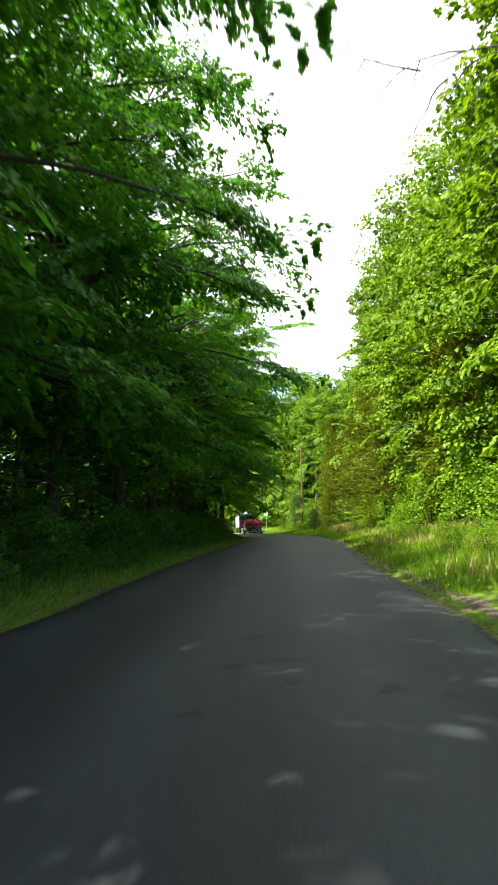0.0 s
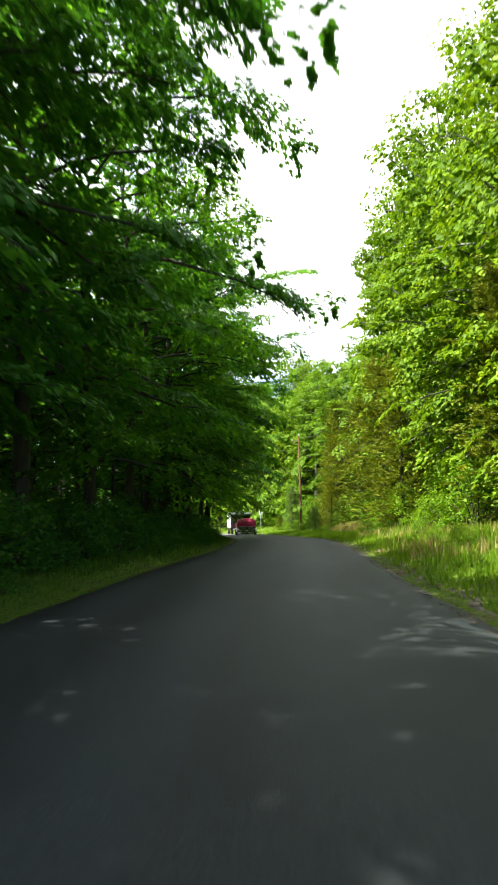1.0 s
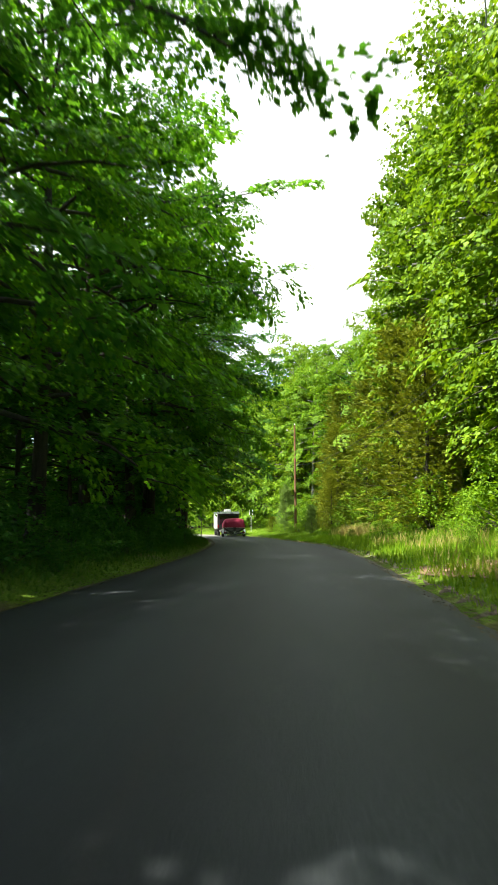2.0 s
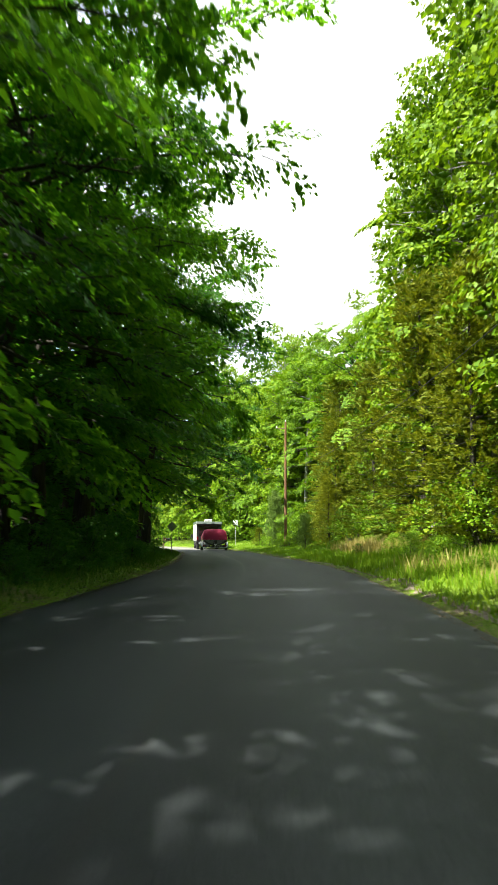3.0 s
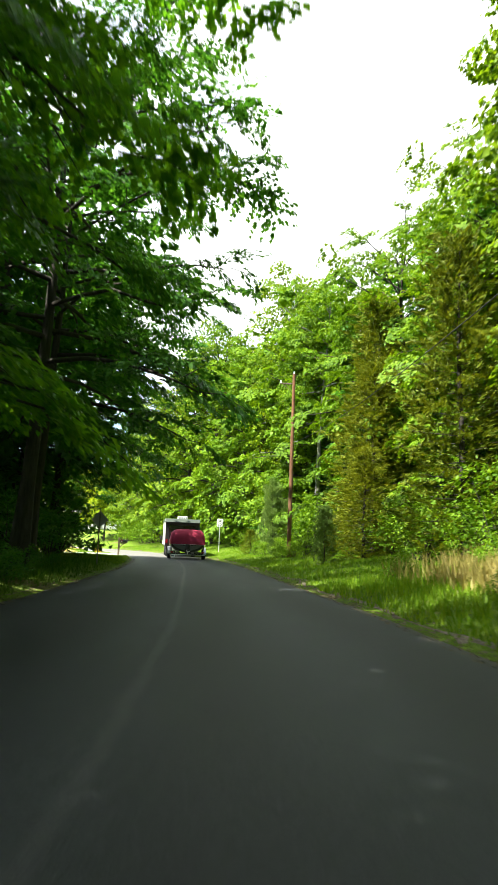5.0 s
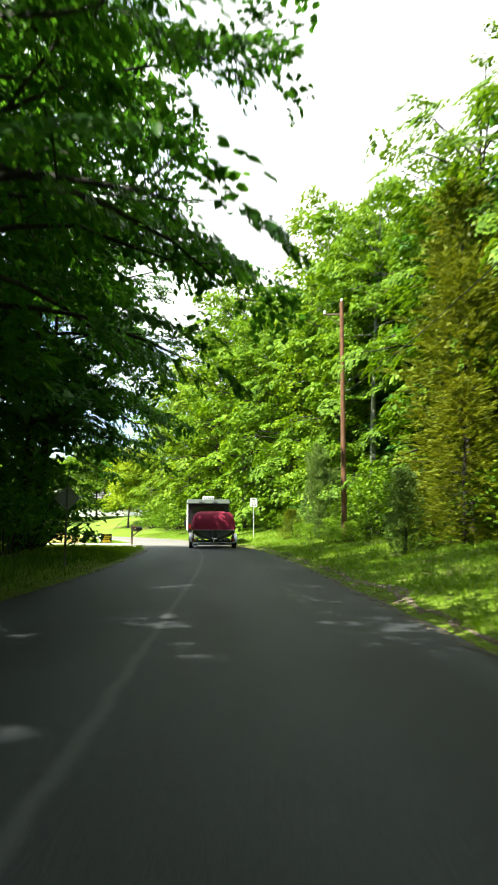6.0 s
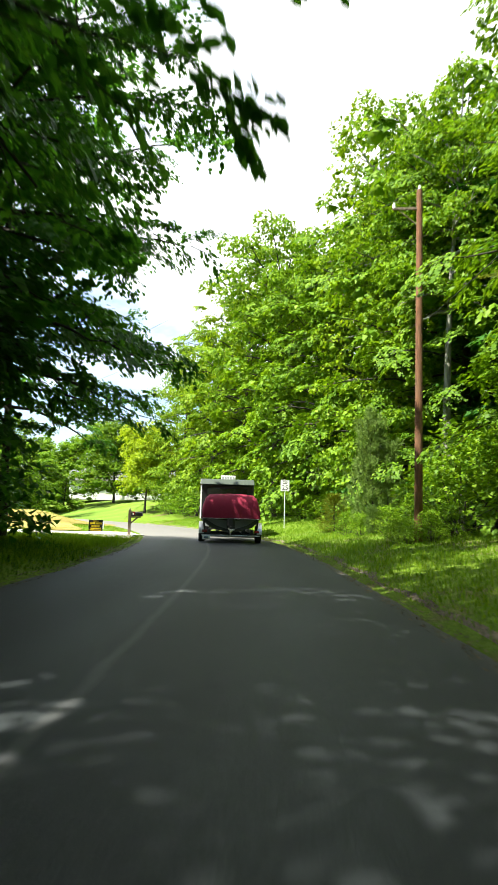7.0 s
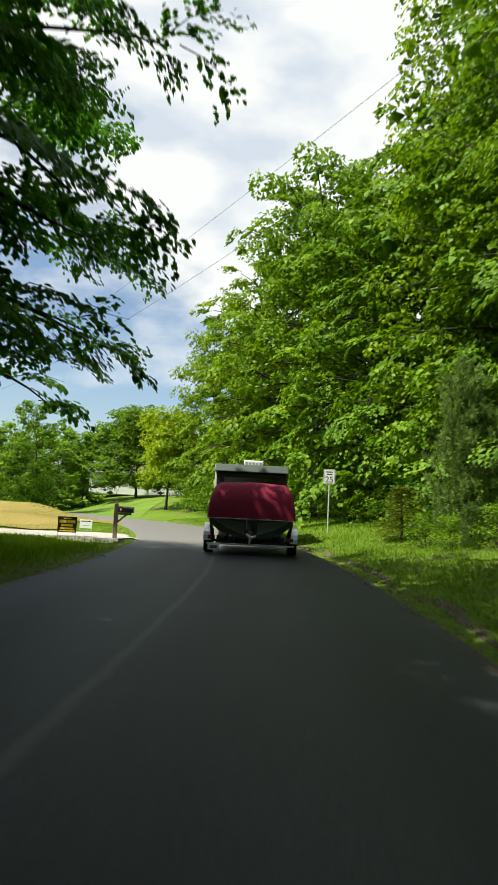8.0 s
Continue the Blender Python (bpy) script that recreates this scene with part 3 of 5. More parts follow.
def bough_leaves(rng, foot, out, length, n, droop, tilt, roll, ragged=0.05):
    """Places, axes and normals of the leaves on one flat bough: rows along side twigs that sink towards the tip."""
    side = np.array([-out[1], out[0], 0.0])
    twigs = max(4, n // 9)
    tu = np.sort(rng.uniform(0.08, 1.0, twigs))
    ts = np.where(np.arange(twigs) % 2, 1.0, -1.0)
    tl = length * (0.14 + 0.38 * np.sin(np.pi * (0.2 + 0.7 * tu))) * rng.uniform(0.6, 1.15, twigs)
    k = rng.randint(0, twigs, n)
    w = rng.uniform(0.05, 1.0, n)
    along = tu[k] * length * 0.8 + 0.62 * w * tl[k]
    across = ts[k] * 0.85 * w * tl[k] + rng.normal(0, 0.055, n)
    sink = tilt * along - droop * along * along / length + roll * across - 0.3 * across * across / length + rng.normal(0, ragged, n)
    places = foot + np.outer(along, out) + np.outer(across, side) + np.outer(sink, (0, 0, 1))
    axes = np.outer(np.ones(n), out) * 0.75 + np.outer(ts[k] * rng.uniform(0.1, 1.1, n), side) + rng.normal(0, 0.3, (n, 3)) + np.outer(tilt - 0.3 - 1.6 * droop * along / length, (0, 0, 1))
    normals = np.outer(0.2 - tilt + 1.6 * droop * along / length, out) + np.outer(0.45 * across / length - roll, side) + rng.normal(0, 0.28, (n, 3)) + (0, 0, 1)
    return places, axes, normals


def clump_leaves(rng, centre, rad, n, flat):
    """Leaves that lie like shingles over the top and sides of a rounded clump."""
    a = rng.uniform(0, 2 * math.pi, n)
    dz = rng.uniform(-0.3, 1.0, n)
    ring = np.sqrt(1 - dz * dz)
    d = np.stack([np.cos(a) * ring, np.sin(a) * ring, dz], -1)
    lump = 1 + 0.16 * np.sin(3 * a + centre[0] * 5) * ring + 0.12 * np.sin(5 * dz + centre[1] * 7)
    places = centre + d * (rad * lump * rng.uniform(0.78, 1.03, n))[:, None] * (1, 1, flat)
    axes = d * (0.55, 0.55, 0) + rng.normal(0, 0.4, (n, 3)) + (0, 0, -0.55)
    normals = d * 0.95 + rng.normal(0, 0.3, (n, 3)) + (0, 0, 0.3)
    return places, axes, normals


def broadleaf(seed, height, base, radius, limbs, sprays, leaves, size, leaf_mat, bark, name="tree", puff=True, shape="kite", swell=1.0, droop=0.25, lengthy=1.0, heart=0.0, cover=1.5, mix=0.0, coarse=1.0):
    """Meshes of one broadleaf tree: trunk with limbs, and a crown of flat layered boughs or of rounded clumps.
    mix: the share of clumps among the boughs; coarse: how much larger the leaves are on the side turned from the road."""
    rng = np.random.RandomState(seed)
    wood = []
    bend = rng.uniform(-0.5, 0.5, 2)

    def axis_at(z):
        s = z / height
        return np.array([bend[0] * s * s * 2 + 0.15 * math.sin(5 * s + seed), bend[1] * s * s * 2 + 0.15 * math.cos(4 * s + seed), z])

    r0 = 0.0105 * height + 0.02
    wood.append(tube_arrays([axis_at(z) for z in np.linspace(0, height * 0.8, 8)], [r0 * (1.35 if k == 0 else 1) * (1 - 0.9 * k / 7) for k in range(8)], 7))
    cs, ax, nm, ln, lumps = [], [], [], [], []
    lobes = rng.uniform(0.72, 1.2, 9)
    for k in range(limbs):
        s = (k + rng.uniform(0, 0.8)) / limbs
        z = base + (height * 0.82 - base) * s
        az = k * 2.39996 + rng.uniform(-0.4, 0.4)
        form = math.sqrt(max(0.1, 1 - ((s - 0.42) / 0.64) ** 2))
        lobe = np.interp(az % 6.283 / 6.283 * 8, range(9), lobes) if s < 0.8 else 1.0
        reach = max(0.8, radius * form * lobe * rng.uniform(0.85, 1.1) * (1.0 if puff else 0.82))
        rise = (0.1 + 1.15 * s * s) * rng.uniform(0.75, 1.15)
        p0 = axis_at(z * 0.94)
        out = np.array([math.cos(az), math.sin(az), 0])
        pts = np.array([p0 + out * reach * q + np.array([0, 0, reach * (rise * q - (0.4 - 0.25 * s) * q * q)]) + rng.uniform(-0.12, 0.12, 3) * q
                        for q in (0, 0.25, 0.5, 0.75, 1.0)])
        wood.append(tube_arrays(np.concatenate([pts[:4], [pts[3] * 0.4 + pts[4] * 0.6]]), [0.34 * r0 * (1 - 0.5 * s) * (1 - 0.85 * j / 4) + 0.008 for j in range(5)], 5))
        for j in range(sprays):
            q = 0.2 + 0.8 * ((j + rng.uniform(0.1, 0.9)) / sprays) ** 0.8
            c = np.array([np.interp(q * 4, range(5), pts[:, a]) for a in range(3)])
            n = int(leaves * rng.uniform(0.6, 1.35))
            leaf = size * (1.0 if out[0] > -0.3 else coarse)
            if puff:
                rad = rng.uniform(0.38, 1.1) * (0.6 + radius / 12) * swell
                n = int(n * (0.35 + rad * rad))
                off = rng.normal(0, 0.26 * reach * (1.15 - 0.5 * q))
                c = c + np.array([-out[1], out[0], 0]) * off + (0, 0, rng.normal(0.1, 0.3))
                got = clump_leaves(rng, c, rad, n, rng.uniform(0.6, 0.9))
                if heart:
                    lumps.append(knot_arrays(rng, c - (0, 0, 0.1), rad * heart, 0.7))
                if rng.rand() < 0.4:
                    wood.append(tube_arrays([np.array([np.interp(q * 3.2, range(5), pts[:, a]) for a in range(3)]), c], [0.02, 0.006], 3))
            elif rng.rand() < mix * (1.6 if s > 0.7 else 1.0):
                rad = rng.uniform(0.45, 0.95) * lengthy
                c = c + np.array([-out[1], out[0], 0]) * rng.normal(0, 0.2 * reach) + (0, 0, rng.normal(0.1, 0.25))
                got = clump_leaves(rng, c, rad, int(cover * 3.2 * rad * rad / (0.42 * leaf * leaf)) + 8, rng.uniform(0.6, 0.9))
                lumps.append(knot_arrays(rng, c - (0, 0, 0.1), rad * 0.3, 0.7))
            else:
                swing = (1 if j % 2 else -1) * rng.uniform(0.15, 1.25) * (1.15 - 0.7 * q)
                way = np.array([math.cos(az + swing), math.sin(az + swing), 0])
                length = (0.6 + 0.22 * reach) * rng.uniform(0.75, 1.3) * (1.3 - 0.45 * q) * lengthy
                n = int(cover * 0.55 * length * length / (0.42 * leaf * leaf) * rng.uniform(0.75, 1.2)) + 8
                c = c + (0, 0, rng.normal(0, 0.12))
                tilt = rng.normal(0.05 + 0.35 * s, 0.22)
                got = bough_leaves(rng, c, way, length, n, droop * rng.uniform(0.5, 1.5), tilt, rng.normal(0, 0.28))
                tip = c + way * length * 0.8 + np.array([0, 0, (0.8 * tilt - droop * 0.64) * length])
                wood.append(tube_arrays([c, (c + tip) / 2 + (0, 0, 0.1 * length), tip], [0.02, 0.013, 0.005], 3))
                if heart:
                    lumps.append(knot_arrays(rng, c + way * length * 0.4 - (0, 0, 0.12), length * heart, 0.2))
            for store, part_of in zip((cs, ax, nm), got):
                store.append(part_of)
            ln.append(leaf * rng.uniform(0.65, 1.25, len(got[0])))
    cs, ax, nm, ln = np.concatenate(cs), np.concatenate(ax), np.concatenate(nm), np.concatenate(ln)
    cv, cf = leaf_arrays(cs, ax, nm, ln, ln * rng.uniform(0.6, 0.9, len(cs)), shape)
    if lumps:
        cv, cf = join_arrays([(cv, cf)] + lumps)
    wv, wf = join_arrays(wood)
    return mesh_np(name + "_trunk", wv, wf, bark, smooth=True), mesh_np(name + "_crown", cv, cf, leaf_mat)


def conifer(seed, height, radius, tiers, sprays, leaves, size, mat, name, base=0.3, droop=-0.1, ragged=0.25, needle=False):
    """Cedar or pine: a cone of short boughs with narrow sprays."""
    rng = np.random.RandomState(seed)
    wood = [tube_arrays([(0.05 * math.sin(k), 0.05 * math.cos(2 * k), height * 0.97 * k / 7) for k in range(8)],
                        [0.011 * height * (1 - 0.9 * k / 7) + 0.01 for k in range(8)], 7)]
    cs, ax, nm = [], [], []
    for k in range(tiers):
        s = (k + rng.rand()) / tiers
        z = base + (height - base) * s
        reach = max(0.12, radius * (1 - s) ** (1.0 if needle else 0.75) * rng.uniform(1 - ragged, 1 + ragged) * min(1, 0.6 + 2.2 * s))
        az = k * 2.39996
        out = np.array([math.cos(az), math.sin(az), 0])
        tip = np.array([0, 0, z]) + out * reach + np.array([0, 0, reach * (droop + 0.55 * s)])
        wood.append(tube_arrays([(0, 0, z), tip], [0.0016 * height * (1 - s) + 0.006, 0.004], 4))
        for j in range(sprays):
            q = rng.uniform(0.2, 1.0) ** 0.6
            c = np.array([0, 0, z]) * (1 - q) + tip * q + rng.normal(0, 0.16 + 0.08 * radius, 3) * (1, 1, 0.6)
            n = leaves
            if needle:
                # a tuft of long needles round the shoot
                d = rng.normal(0, 0.75, (n, 3)) + out * 0.7 + np.array([0, 0, 0.75])
                d /= np.linalg.norm(d, axis=1, keepdims=True)
                cs.append(c + d * size * 0.55 + (out * 0.4 + np.array([0, 0, 0.6])) * rng.uniform(-0.16, 0.16, (n, 1)))
                ax.append(d)
                nm.append(rng.normal(0, 1, (n, 3)))
                continue
            # a pointed plume of scaly twigs
            p = out * 0.85 + rng.normal(0, 0.35, 3) + np.array([0, 0, 0.15 + 0.5 * s])
            p /= np.linalg.norm(p)
            w = rng.uniform(0, 1, n)
            around = rng.normal(0, 1, (n, 3))
            around -= np.outer(around @ p, p)
            around /= np.linalg.norm(around, axis=1, keepdims=True)
            long = rng.uniform(0.4, 0.75)
            cs.append(c + np.outer(w * long, p) + around * (0.17 * (1.05 - w) * rng.uniform(0.3, 1, n))[:, None] - np.outer(0.12 * w * w, (0, 0, 1)))
            ax.append(p + around * 0.55 + rng.normal(0, 0.15, (n, 3)))
            nm.append(np.cross(around, p) * 0.4 + around + np.array([0, 0, 0.7]))
    cs, ax, nm = np.concatenate(cs), np.concatenate(ax), np.concatenate(nm)
    ln = size * rng.uniform(0.65, 1.25, len(cs))
    cv, cf = leaf_arrays(cs, ax, nm, ln, ln * rng.uniform(0.32, 0.5, len(cs)) * (0.36 if needle else 1), "tri")
    wv, wf = join_arrays(wood)
    return mesh_np(name + "_trunk", wv, wf, BARK, smooth=True), mesh_np(name + "_crown", cv, cf, mat)


def shrub(seed, height, radius, clumps, leaves, size, mat, name, shape="kite"):
    """A bush: stems from the ground and sprays of leaves from the foot up."""
    rng = np.random.RandomState(seed)
    wood, cs, ax, nm = [], [], [], []
    for k in range(clumps):
        a, h = rng.uniform(0, 2 * math.pi), rng.uniform(0.12, 1.0)
        r = radius * math.sqrt(rng.uniform(0.05, 1)) * math.sqrt(max(0.08, 1.05 - h * h))
        c = np.array([math.cos(a) * r, math.sin(a) * r, height * h])
        if k % 3 == 0:
            wood.append(tube_arrays([c * (0.15, 0.15, 0), c * (0.6, 0.6, 0.6), c], [0.022, 0.014, 0.005], 4))
        n = int(leaves * rng.uniform(0.6, 1.4))
        b = rng.uniform(0, 2 * math.pi, n)
        rr = np.sqrt(rng.uniform(0, 1, n)) * rng.uniform(0.3, 0.55)
        cs.append(c + np.stack([np.cos(b) * rr, np.sin(b) * rr, rng.normal(0, 0.12, n) - 0.3 * rr * rr], -1))
        ax.append(np.stack([np.cos(b), np.sin(b), rng.normal(-0.4, 0.4, n)], -1) + rng.normal(0, 0.4, (n, 3)))
        nm.append(rng.normal(0, 0.5, (n, 3)) + np.array([0.2 * math.cos(a), 0.2 * math.sin(a), 1]))
    cs, ax, nm = np.concatenate(cs), np.concatenate(ax), np.concatenate(nm)
    ln = size * rng.uniform(0.65, 1.25, len(cs))
    cv, cf = leaf_arrays(cs, ax, nm, ln, ln * rng.uniform(0.6, 0.9, len(cs)), shape)
    wv, wf = join_arrays(wood)
    return mesh_np(name + "_stems", wv, wf, BARK, smooth=True), mesh_np(name + "_leaves", cv, cf, mat)


def plant(kind, meshes, x, y, turn, scale, label, category, group="", wide=1.0, sink=0.05):
    """Sets out one tree or shrub, sharing its meshes with its kin."""
    ob = new(kind)
    ob.matrix_world = Matrix.LocRotScale((x, y, gz(x, y) - sink), Euler((0, 0, turn)), (scale * wide, scale * wide, scale))
    tagged(ob, label, category, group)
    child("trunk" if category == "tree" else "stem", meshes[0], ob)
    child("crown" if category == "tree" else "foliage", meshes[1], ob)
    return ob


TALL = [broadleaf(11, 20, 2.2, 5.2, 34, 6, 72, 0.24, LEAF_SUN, BARK, name="oak", swell=1.2, heart=0.3)]
TALL += [broadleaf(12 + s, 20, b, 6.0, 46, 5, 0, 0.25, LEAF_SUN, BARK, name="beech", puff=False, heart=0.1, droop=0.55, cover=1.5, mix=0.35) for s, b in ((0, 2.2), (1, 3.0))]
FINE = [broadleaf(15, 20, 1.0, 6.2, 58, 4, 0, 0.245, LEAF, BARK, name="fine_beech", puff=False, droop=0.65, lengthy=1.15, heart=0.11, cover=1.5, mix=0.3),
        broadleaf(16, 20, 1.4, 6.0, 58, 4, 0, 0.235, LEAF, BARK, name="fine_maple", puff=False, droop=0.55, lengthy=1.15, heart=0.11, cover=1.45, mix=0.45)]
NEAR = [broadleaf(18 + s, 20, b, 6.0, 54, 4, 0, 0.165, LEAF, BARK, name="roadside_maple", puff=False, droop=0.6, lengthy=1.15, cover=1.45, mix=m, coarse=2.4) for s, b, m in ((0, 1.0, 0.15), (1, 1.4, 0.4))]
DEEP = [broadleaf(31 + s, 19, b, 6.4, 32, 6, 0, 0.14, m, BARK, name="maple", puff=False, cover=1.0, droop=0.4, coarse=2.6) for s, b, m in ((0, 3.4, LEAF_HALF_SHADE), (1, 4.2, LEAF_SHADE), (2, 3.0, LEAF_HALF_SHADE))]
HANG = broadleaf(37, 19, 5.6, 6.8, 30, 6, 0, 0.15, LEAF_SHADE, BARK, name="hanging_maple", puff=False, shape="oval", coarse=1.7, cover=1.0, droop=0.4)
# lighter-leaved copy for the boughs that more light passes through
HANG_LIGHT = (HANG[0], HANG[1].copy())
HANG_LIGHT[1].materials[0] = LEAF_HALF_SHADE
YOUNG = [broadleaf(41 + s, 7.5, 0.5, 2.3, 20, 5, 0, 0.15, LEAF_SHADE, BARK, name="young_maple", puff=False, lengthy=0.75, cover=1.1) for s in (0, 1)]
POPLAR = [broadleaf(51, 25, 2.6, 4.1, 40, 6, 66, 0.24, LEAF_SUN, BARK_PALE, name="poplar", heart=0.28),
          broadleaf(52, 25, 4.0, 4.6, 50, 5, 0, 0.24, LEAF_SUN, BARK_PALE, name="poplar", puff=False, heart=0.1, droop=0.5, cover=1.5, mix=0.4)]
LANKY = broadleaf(57, 21, 8.8, 4.2, 30, 5, 0, 0.19, LEAF, BARK_PALE, name="lanky_tree", puff=False, droop=0.5, cover=1.3, mix=0.4, coarse=2.0)
MID = [broadleaf(61 + s, 20, 3.0, 5.4, 24, 5, 56, 0.34, LEAF, BARK, name="inner_tree", shape="tri", heart=0.55) for s in (0, 1)]
MID_DEEP = [broadleaf(66 + s, 20, 4.0, 6.0, 24, 5, 0, 0.36, LEAF_SHADE, BARK, name="inner_dark_tree", puff=False, shape="tri", lengthy=1.3, heart=0.16, cover=1.2) for s in (0, 1)]
FAR = [broadleaf(71 + s, 15, 0.8, 5.0, 20, 5, 19, 0.46, LEAF, BARK, name="far_tree", swell=1.4, shape="tri", heart=0.66) for s in (0, 1)]
LAWN_TREE = broadleaf(77, 11, 1.7, 4.6, 34, 6, 56, 0.26, LEAF_SUN, BARK, name="lawn_tree", swell=1.25, heart=0.5)
GOLD = broadleaf(81, 9.5, 2.9, 3.5, 26, 6, 60, 0.24, LEAF_GOLD, BARK, name="gold_tree", swell=1.2, heart=0.5)
CEDARS = [conifer(91 + s, 13, 2.4, 130, 8, 36, 0.16, CEDAR, "cedar", ragged=0.4) for s in (0, 1)]
PINES = [conifer(95 + s, 3.6, 1.0, 56, 7, 52, 0.14, PINE, "pine", 0.12, 0.55, 0.12, True) for s in (0, 1)]
SHRUBS = [shrub(101 + s, 2.4, 1.5, 70, 28, 0.125, LEAF, "shrub") for s in (0, 1)]
SHRUBS_DEEP = [shrub(111 + s, 2.2, 1.5, 48, 25, 0.165, LEAF_SHADE, "shrub_deep", "tri") for s in (0, 1)]

T_LABEL = "tall broadleaf tree with a dense green crown"
D_LABEL = "shaded broadleaf tree with dark green layered boughs"
P_LABEL = "very tall slender tree with pale trunk and green crown"
C_LABEL = "olive-brown cedar with feathery sprays down to the ground"
S_LABEL = "leafy green shrub at the edge of the wood"
SD_LABEL = "shaded dark green shrub beside the road"
rng = random.Random(5)


def turn():
    return rng.uniform(0, 6.28)


# shaded wood beside the road
y, k = -4.0, 0
while y < 59:
    x = float(road_x(y)) - HALF - (rng.uniform(2.6, 3.6) if y < 62 else rng.uniform(2.2, 2.8))
    # darkest leaf tone before y 27, standing in for deeper shade
    src = MID_DEEP[k % 2] if y < 3 else DEEP[1] if y < 27 else DEEP[k % 3]
    plant("maple_tree", src, x, y, rng.uniform(-0.7, 0.7), rng.uniform(0.9, 1.1), D_LABEL, "tree", "trees in the shaded wood")
    y += rng.uniform(4.0, 5.4)
    k += 1
for row, (off, step) in enumerate(((7.5, 4.8), (13, 7.0), (20, 10.0))):
    y = -5.0 + row * 2
    while y < 80:
        x = float(road_x(y)) - HALF - off + rng.uniform(-1.2, 1.2)
        src = MID_DEEP[k % 2] if row < 2 else FAR[k % 2]
        thin = row == 0 and 37 < y < 50
        if not thin:
            plant("forest_tree", src, x, y, turn(), rng.uniform(0.9, 1.2), D_LABEL, "tree", "trees in the shaded wood")
        y += step * rng.uniform(0.8, 1.2)
        k += 1
# young growth that closes the wood's edge
y = 9.0
while y < 57:
    x = float(road_x(y)) - HALF - rng.uniform(3.2, 4.4)
    plant("young_maple", YOUNG[k % 2], x, y, turn(), rng.uniform(0.7, 1.1), "young shaded maple with leaves down to the ground", "tree", "young trees in the shaded wood")
    y += rng.uniform(2.6, 4.0)
    k += 1
for lo, hi, step, s0, s1, stop in ((1.5, 2.6, 1.5, 0.4, 0.7, 56), (3.2, 7.0, 2.2, 0.7, 1.15, 80)):
    y = 2.0
    while y < stop:
        x = float(road_x(y)) - HALF - rng.uniform(lo, hi)
        plant("forest_shrub", SHRUBS_DEEP[k % 2], x, y, turn(), rng.uniform(s0, s1), SD_LABEL, "shrub", "shrubs in the shaded wood")
        y += step * rng.uniform(0.8, 1.4)
        k += 1
# low weeds along the shaded edge
y = 8.0
while y < 72:
    x = float(road_x(y)) - HALF - rng.uniform(0.7, 1.7)
    plant("roadside_weed", SHRUBS_DEEP[k % 2], x, y, turn(), rng.uniform(0.16, 0.34), "low dark green weed at the road's edge", "weed", "weeds along the road")
    y += rng.uniform(0.9, 1.8)
    k += 1
# weeds on the rough sunlit verge
y = 20.0
while y < 67:
    x = float(road_x(y)) + HALF + rng.uniform(1.6, 4.2)
    plant("verge_weed", SHRUBS[k % 2], x, y, turn(), rng.uniform(0.12, 0.34), "low leafy green weed on the sunlit verge", "weed", "weeds on the sunlit verge")
    y += rng.uniform(0.7, 1.5)
    k += 1
# low growth under the wood's last trees
for x, y, s in ((-4.6, 76.5, 0.9), (-5.2, 79.5, 1.3), (-7.0, 78.0, 1.9), (-6.2, 82.5, 1.5), (-8.6, 82.0, 2.1), (-8.2, 86.0, 1.5), (-10.6, 87.0, 2.2), (-12.5, 84.0, 2.2), (-11.0, 91.0, 1.6), (-14.5, 88.5, 2.2)):
    plant("forest_shrub", SHRUBS_DEEP[k % 2], x, y, turn(), s, SD_LABEL, "shrub", "shrubs in the shaded wood")
    k += 1
# boughs that reach across the road
for x, y, a, s, w in ((-4.1, 24.0, 0.95, 0.95, 1.0), (-3.1, 47.0, 0.2, 1.0, 1.0), (-3.1, 54.5, -0.6, 1.0, 0.95), (-2.7, 67.2, -0.4, 1.04, 1.02), (-3.5, 70.6, 0.1, 0.98, 1.0)):
    plant("maple_tree", HANG_LIGHT if 40 < y < 60 else HANG, x, y, a, s, "broadleaf tree whose boughs hang over the road", "tree", "trees in the shaded wood", w)
    k += 1
# the last trees of the wood, over the open field's edge
# the tallest one, at (-8.0, 77.8), is added to shade the opposite verge
for x, y, a, s, src in ((-6.4, 77.8, 1.0, 0.92, HANG), (-5.9, 81.0, -0.4, 0.97, HANG), (-6.6, 84.5, 0.5, 0.92, HANG), (-8.5, 89.8, -1.2, 0.86, HANG), (-7.6, 80.5, 3.0, 0.9, DEEP[1]), (-9.8, 85.2, 5.0, 0.85, DEEP[1]), (-8.0, 77.8, 4.2, 1.3, MID_DEEP[1]), (-13.0, 85.0, 1.0, 0.8, MID_DEEP[0]), (-10.5, 80.0, 1.0, 0.9, MID_DEEP[1])):
    plant("maple_tree", src, x, y, a, s, "dark tree with hanging boughs at the wood's end", "tree", "trees in the shaded wood")

# sunlit wall of trees on the other side
y = 22.0
while y < 97:
    x = float(road_x(y)) + HALF + rng.uniform(7.0, 8.8)
    big = 48 < y < 70
    src = POPLAR[k % 2] if (big or rng.random() < 0.3 and y < 70) else TALL[k % 3] if y < 74 else NEAR[k % 2]
    a, s = math.pi + rng.uniform(-0.6, 0.6) if src in NEAR else turn(), rng.uniform(0.9, 1.1)
    if not 88 < y < 93:
        plant("broadleaf_tree", src, x + (2.6 if 74 < y < 82 else 1.0 if y > 94 else 0), y, a, s, P_LABEL if src in POPLAR else T_LABEL, "tree", "sunlit roadside trees")
    y += rng.uniform(4.6, 6.2)
    k += 1
